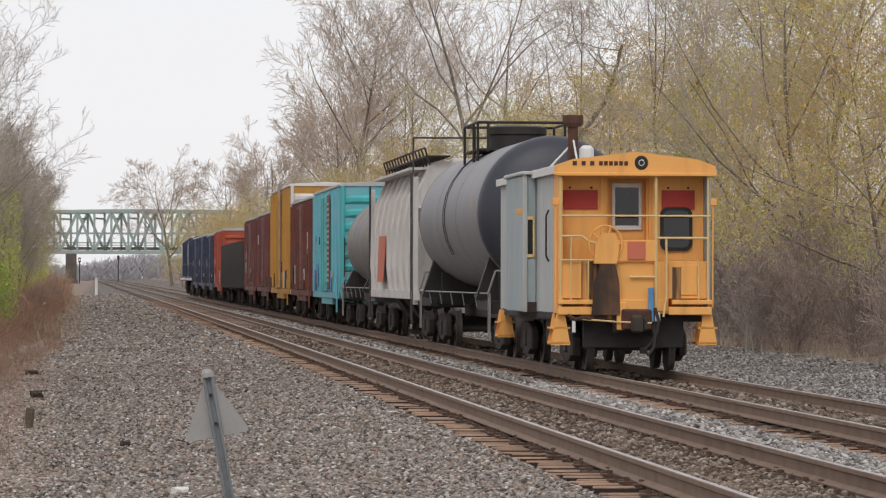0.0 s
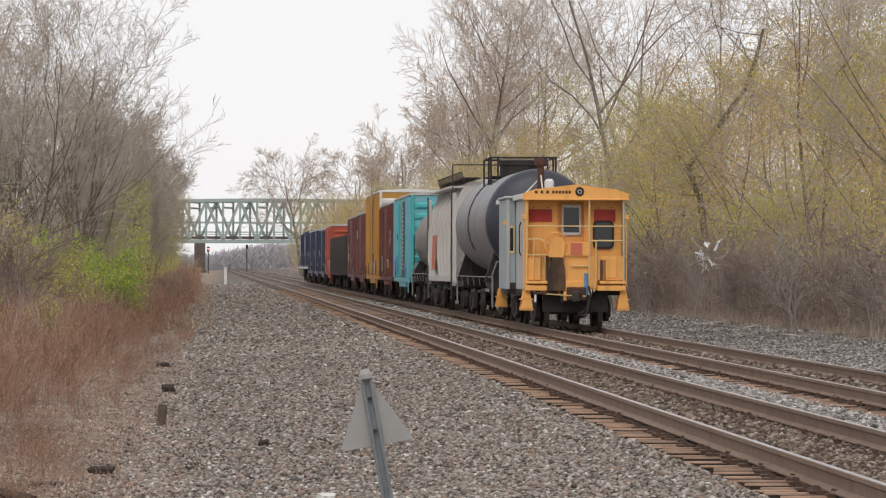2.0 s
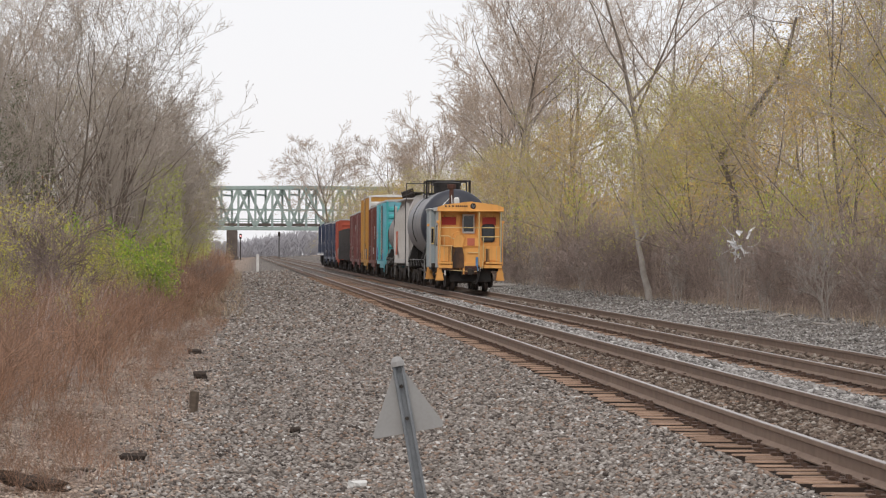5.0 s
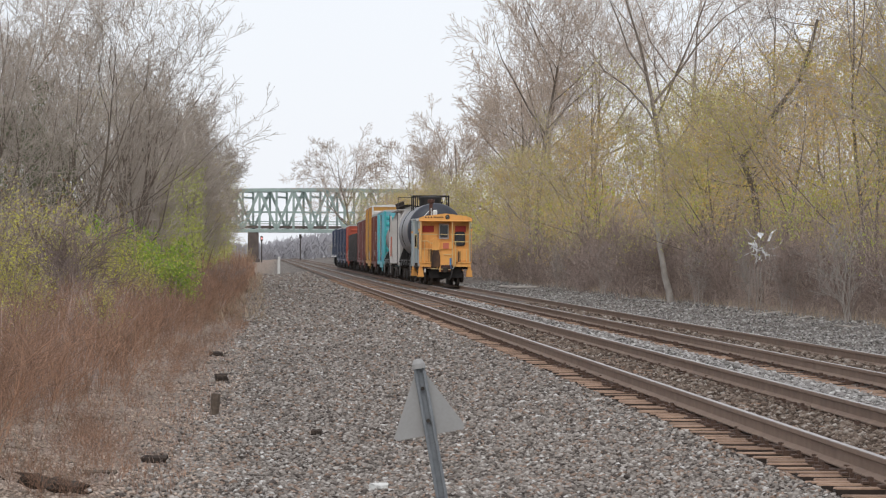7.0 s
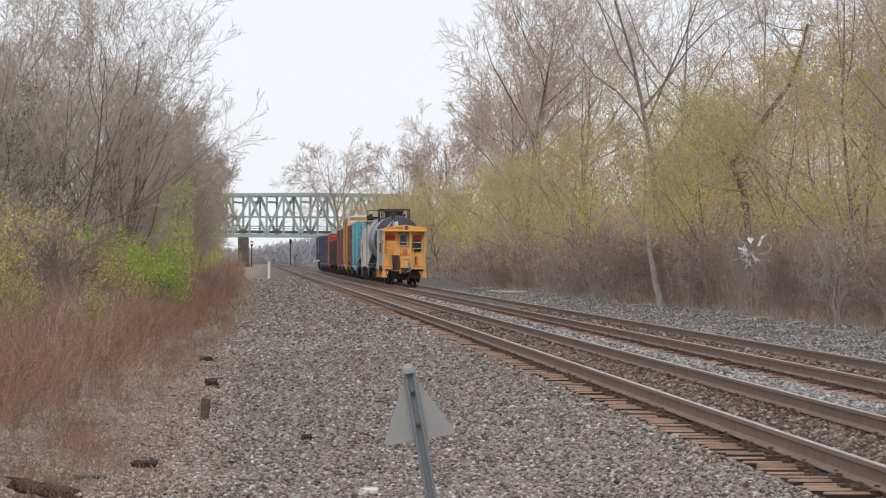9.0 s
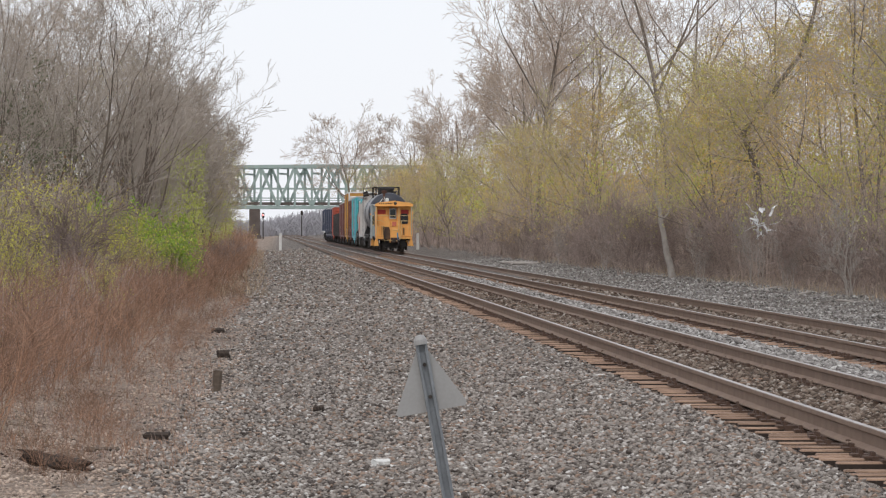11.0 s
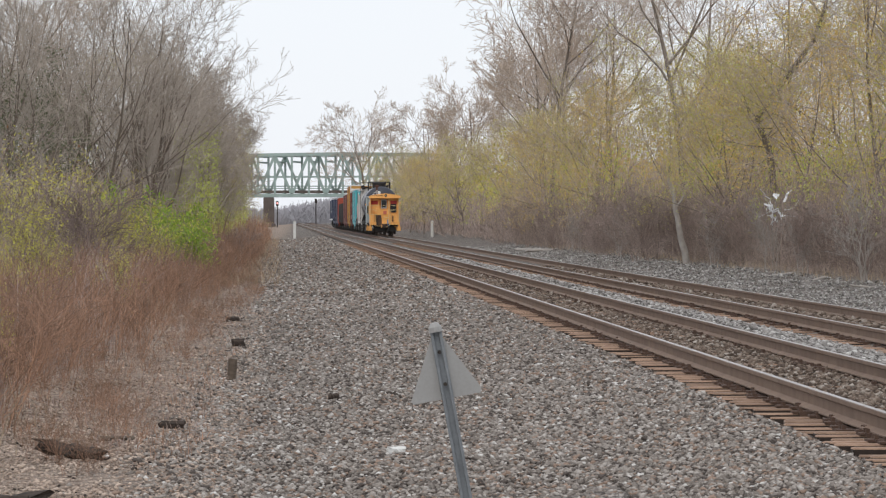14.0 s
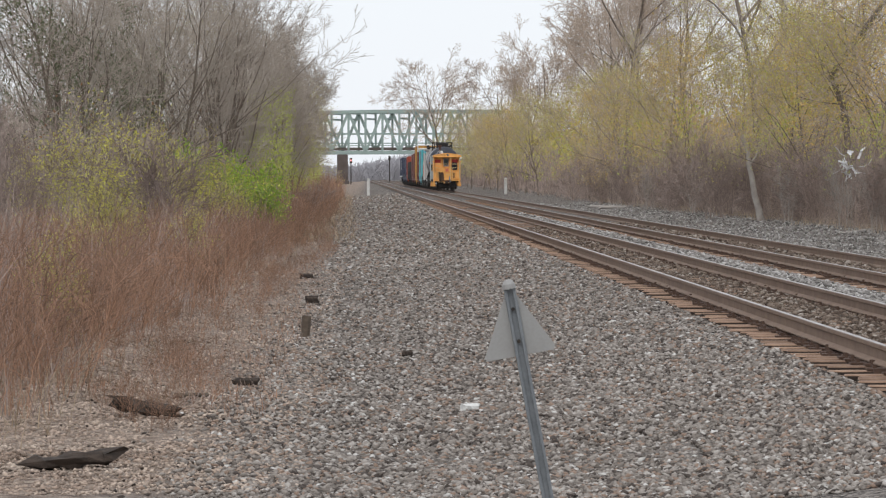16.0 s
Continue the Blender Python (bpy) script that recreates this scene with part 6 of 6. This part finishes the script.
def lump(name, label, category, x, y, sx, sy, sz, material, seed, turn=0, tilt=0, splinter=0.25, sink=0.03, rough=0.13):
    """A worn block of wood or stone with broken, uneven ends."""
    rg = random.Random(seed)
    g = Geo()
    n, m = 6, 8
    vs = []
    for i in range(n + 1):
        for j in range(m):
            a = 2 * math.pi * (j + 0.5) / m
            c, s = math.cos(a), math.sin(a)
            k = 1 / max(abs(c), abs(s)) * 0.5
            e = rg.uniform(-splinter, splinter) * sx * 0.5 if i in (0, n) else 0
            r = 1 + rg.uniform(-rough, rough)
            vs.append((sx * (i / n - 0.5) + e, sy * c * k * r, sz * (0.5 + s * k * r)))
    fs = [(i * m + j, i * m + (j + 1) % m, (i + 1) * m + (j + 1) % m, (i + 1) * m + j) for i in range(n) for j in range(m)]
    g.add(vs, fs + [tuple(range(m)), tuple(range(n * m, (n + 1) * m))])
    ob = new(name, g.mesh(name, material))
    tagged(ob, label, category)
    ob.matrix_basis = pose(x + swing(y), y, ground_z(x + swing(y), y) - sink, 0, tilt, turn)
    return ob


lump("tie_stump", "short weathered grey-brown wooden stump in gravel", "stump", -0.80, 57.5, 0.34, 0.13, 0.12, STUMPWOOD, 1, 0, -86, 0.1, -0.13)
lump("tie_fragment", "dark broken piece of railway tie", "wood scrap", -0.98, 74, 0.2, 0.15, 0.14, OLDWOOD, 2, 15, 0, sink=0.0)
lump("tie_fragment", "small dark rotten tie piece on bare earth", "wood scrap", -1.30, 44.5, 0.23, 0.12, 0.09, OLDWOOD, 3, -10, sink=0.0)
lump("old_tie", "splintered half-buried old railway tie", "old tie", -2.02, 38.2, 0.62, 0.2, 0.12, OLDWOOD, 4, -22, 8, 0.4, -0.02, 0.4)
lump("old_tie", "long rotten railway tie lying in dead grass", "old tie", -2.20, 31.4, 0.66, 0.18, 0.11, OLDWOOD, 5, 14, -5, 0.35, -0.01, 0.35)
lump("wood_strip", "thin weathered board flat on the earth", "board", -1.75, 41.6, 0.3, 0.12, 0.045, STUMPWOOD, 6, 5, sink=0.0)
lump("dark_stone", "lone dark stone on the gravel", "stone", 0.455, 51, 0.11, 0.1, 0.08, OLDWOOD, 7, sink=0.0)
lump("pale_stone", "lone pale flat stone on the gravel", "stone", 0.93, 39, 0.15, 0.1, 0.07, WHITE, 8, 20, sink=0.0)
lump("tie_fragment", "weathered tie piece at the edge of weeds", "wood scrap", -1.3, 92, 0.25, 0.15, 0.11, OLDWOOD, 9, 8, sink=0.0)
lump("fallen_log", "bleached fallen branch at the foot of the wood", "log", 15.3, 252, 1.8, 0.25, 0.2, GREYWOOD, 10, 20)
lump("fallen_log", "grey broken branch under the brush", "log", 16.4, 142, 1.3, 0.09, 0.08, GREYWOOD, 11, -12, -8)
lump("fallen_log", "thin pale fallen branch on gravel", "log", 16.2, 118, 1.1, 0.07, 0.07, GREYWOOD, 12, 12, 6)
lump("fallen_log", "short bleached branch on pale gravel", "log", 15.0, 262, 1.2, 0.2, 0.16, GREYWOOD, 13, -30)
lump("fallen_log", "grey broken limb against the brush", "log", 16.3, 131, 0.9, 0.08, 0.08, GREYWOOD, 14, 35, -10)


def marker_post(x, y, h):
    post = thing("marker_post", "plain white marker post beside the track", "post", "white posts", m=pose(x, y, ground_z(x, y)))
    part("shaft", Geo().box(-0.14, 0.14, -0.1, 0.1, -0.1, h, 0.02), WHITE, post)
    part("top", Geo().prism([(-0.14, h), (-0.11, h + 0.07), (0.11, h + 0.07), (0.14, h)], -0.09, 0.09), WHITE, post)


marker_post(-0.1, 441, 1.75)
marker_post(13.9, 432, 1.6)


def make_snag():
    snag = thing("dead_snag", "bleached bare broken trunk among the brush", "dead tree", m=pose(16.3, 175, ground_z(16.3, 175) + 0.05))
    rg = np.random.default_rng(4)
    pts = np.array([(-0.1 - 0.13 * k, 0, -0.2 + 0.62 * k) for k in range(7)]) + rg.normal(0, 0.03, (7, 3))
    part("trunk", wood_mesh("trunk", [(0, pts, np.linspace(0.16, 0.07, 7))], GREYWOOD, lambda v: True), None, snag)
    q = pts[4] + np.array([(0, 0, 0), (0.3, 0.1, 0.35), (0.45, 0.1, 0.8)])
    part("limb", wood_mesh("limb", [(1, q, np.array([0.05, 0.035, 0.015]))], GREYWOOD, lambda v: True), None, snag)


make_snag()


def make_leaner():
    """A dark curved trunk that leans over the brush, with forked limbs."""
    t = thing("leaning_tree", "dark crooked trunk leaning over the budding wood", "tree", m=pose(18.4, 163, ground_z(18.4, 163)))
    pts = np.array([(0.1, 0, -0.2), (0.15, 0, 2.2), (-0.15, 0, 4.4), (-0.62, 0, 5.5), (0.3, 0, 6.8), (1.55, 0, 8.5), (2.0, 0, 9.7), (2.3, 0, 10.9)])
    part("trunk", wood_mesh("trunk", [(0, pts, np.linspace(0.17, 0.06, 8))], BARK, lambda v: True), None, t)
    rg = np.random.default_rng(9)
    wood = []
    for k in range(26):
        i = rg.integers(2, 7)
        p = pts[i] + (pts[i + 1] - pts[i]) * rg.random() if i < 7 else pts[7]
        d = np.array([rg.normal(0.2, 0.8), rg.normal(0, 0.6), rg.uniform(0, 1)])
        d /= np.linalg.norm(d)
        l = rg.uniform(0.6, 2.0)
        w = np.array([p, p + d * l * 0.5 + rg.normal(0, 0.08, 3), p + d * l + np.array([0, 0, 0.2])])
        wood.append((1, w, np.array([0.03, 0.018, 0.008])))
        for _ in range(6):
            q = w[1] + (w[2] - w[1]) * rg.random()
            e = d + rg.normal(0, 0.6, 3)
            wood.append((2, np.array([q, q + e * 0.3, q + e * 0.55 + np.array([0, 0, 0.08])]), np.array([0.009, 0.007, 0.006])))
    tagged(part("crown", wood_mesh("crown", wood, BARK, lambda v: True), None, t), kind="stuff")


make_leaner()


def make_plastic():
    """Torn white plastic caught in the brush: crumpled strips."""
    ob = thing("torn_plastic", "torn white plastic sheet snagged in bare brush", "plastic sheet", m=pose(16.6, 146, 1.52))
    rg = np.random.default_rng(12)
    for k in range(22):
        p = np.array([rg.uniform(-0.32, 0.32), rg.normal(0, 0.1), rg.uniform(0.15, 0.85)])
        d = rg.normal(0, 0.075, 3)
        pts = [p, p + d + rg.normal(0, 0.05, 3), p + 2 * d + rg.normal(0, 0.07, 3), p + 3 * d + rg.normal(0, 0.07, 3)]
        w = rg.normal(0, 0.027, 3)
        g = Geo()
        for a, b in zip(pts, pts[1:]):
            n = np.cross(b - a, w); n = n / np.linalg.norm(n) * 0.006
            g.add([a - w, a + w, b + w * 0.8, b - w * 0.8, a - w + n, a + w + n, b + w * 0.8 + n, b - w * 0.8 + n], [(0, 1, 2, 3), (4, 5, 6, 7), (0, 1, 5, 4), (2, 3, 7, 6), (0, 3, 7, 4), (1, 2, 6, 5)])
        part("strip", g, PLASTIC, ob)
    for k in range(6):
        x = -0.4 + 0.16 * k
        part("stem", Geo().rod((x * 0.6, 0.05, -2.1), (x, 0.05, 0.9), 0.012, 0.006, n=5), BRUSH, ob)


make_plastic()


def far_signal(x, y, h, lamp):
    s = thing("railway_signal", "small distant signal mast with a dark head", "signal", "signals beyond the bridge", m=pose(x, y, ground_z(x, y)))
    part("mast", Geo().rod((0, 0, -0.3), (0, 0, h), 0.12, n=8), UNDER, s)
    part("head", Geo().box(-0.28, 0.28, -0.2, 0.2, h - 0.9, h + 0.2, 0.08), UNDER, s)
    if lamp:
        m = bpy.data.materials.new("red_signal_glow")
        m.use_nodes = True
        b = m.node_tree.nodes["Principled BSDF"]
        b.inputs["Emission Color"].default_value, b.inputs["Emission Strength"].default_value = (1, 0.08, 0.03, 1), 1.2
        part("lamp", Geo().lathe([(-0.26, 0.05), (-0.25, 0.17), (-0.2, 0.19)], 12, "y", (0, 0, h - 0.3)), m, s, "glowing red signal lamp")


far_signal(-4.0, 930, 5.6, True)
far_signal(4.8, 1000, 6.0, False)
scatter_stones("ballast", "loose grey angular ballast stones beside the track", STONE, 105000, (-1.25, 4.36), (27, 110), 0.0245, 3, edge=0.8)
scatter_stones("ballast", "grey ballast farther down the line", STONE, 26000, (-1.0, 4.36), (100, 430), 0.032, 23)
scatter_stones("ballast", "ballast stones between the near rails", STONE_BROWN, 16000, (4.95, 6.45), (29, 150), 0.03, 4)
scatter_stones("ballast", "brown ballast stones between the far rails", STONE_BROWN, 8000, (8.55, 10.05), (38, 160), 0.04, 14)
scatter_stones("ballast", "rust-stained stones round the tie ends", STONE_BROWN, 8000, (4.32, 4.92), (29, 150), 0.027, 24)
scatter_stones("pale_ballast", "pale ballast stones between the tracks", STONE_WHITE, 16000, (6.85, 8.1), (30, 220), 0.033, 5)
scatter_stones("pale_ballast", "fine pale grey gravel on the far shoulder", STONE_WHITE, 42000, (10.5, 17.0), (60, 300), 0.027, 8)
scatter_stones("litter", "brown leaf litter and wood chips on bare earth", CHIP, 36000, (-4.2, -0.5), (29, 150), 0.018, 9)
scatter_stones("litter", "dark rotten chips scattered on bare earth", OLDWOOD, 1100, (-3.6, -0.2), (29, 150), 0.017, 19)
motions()
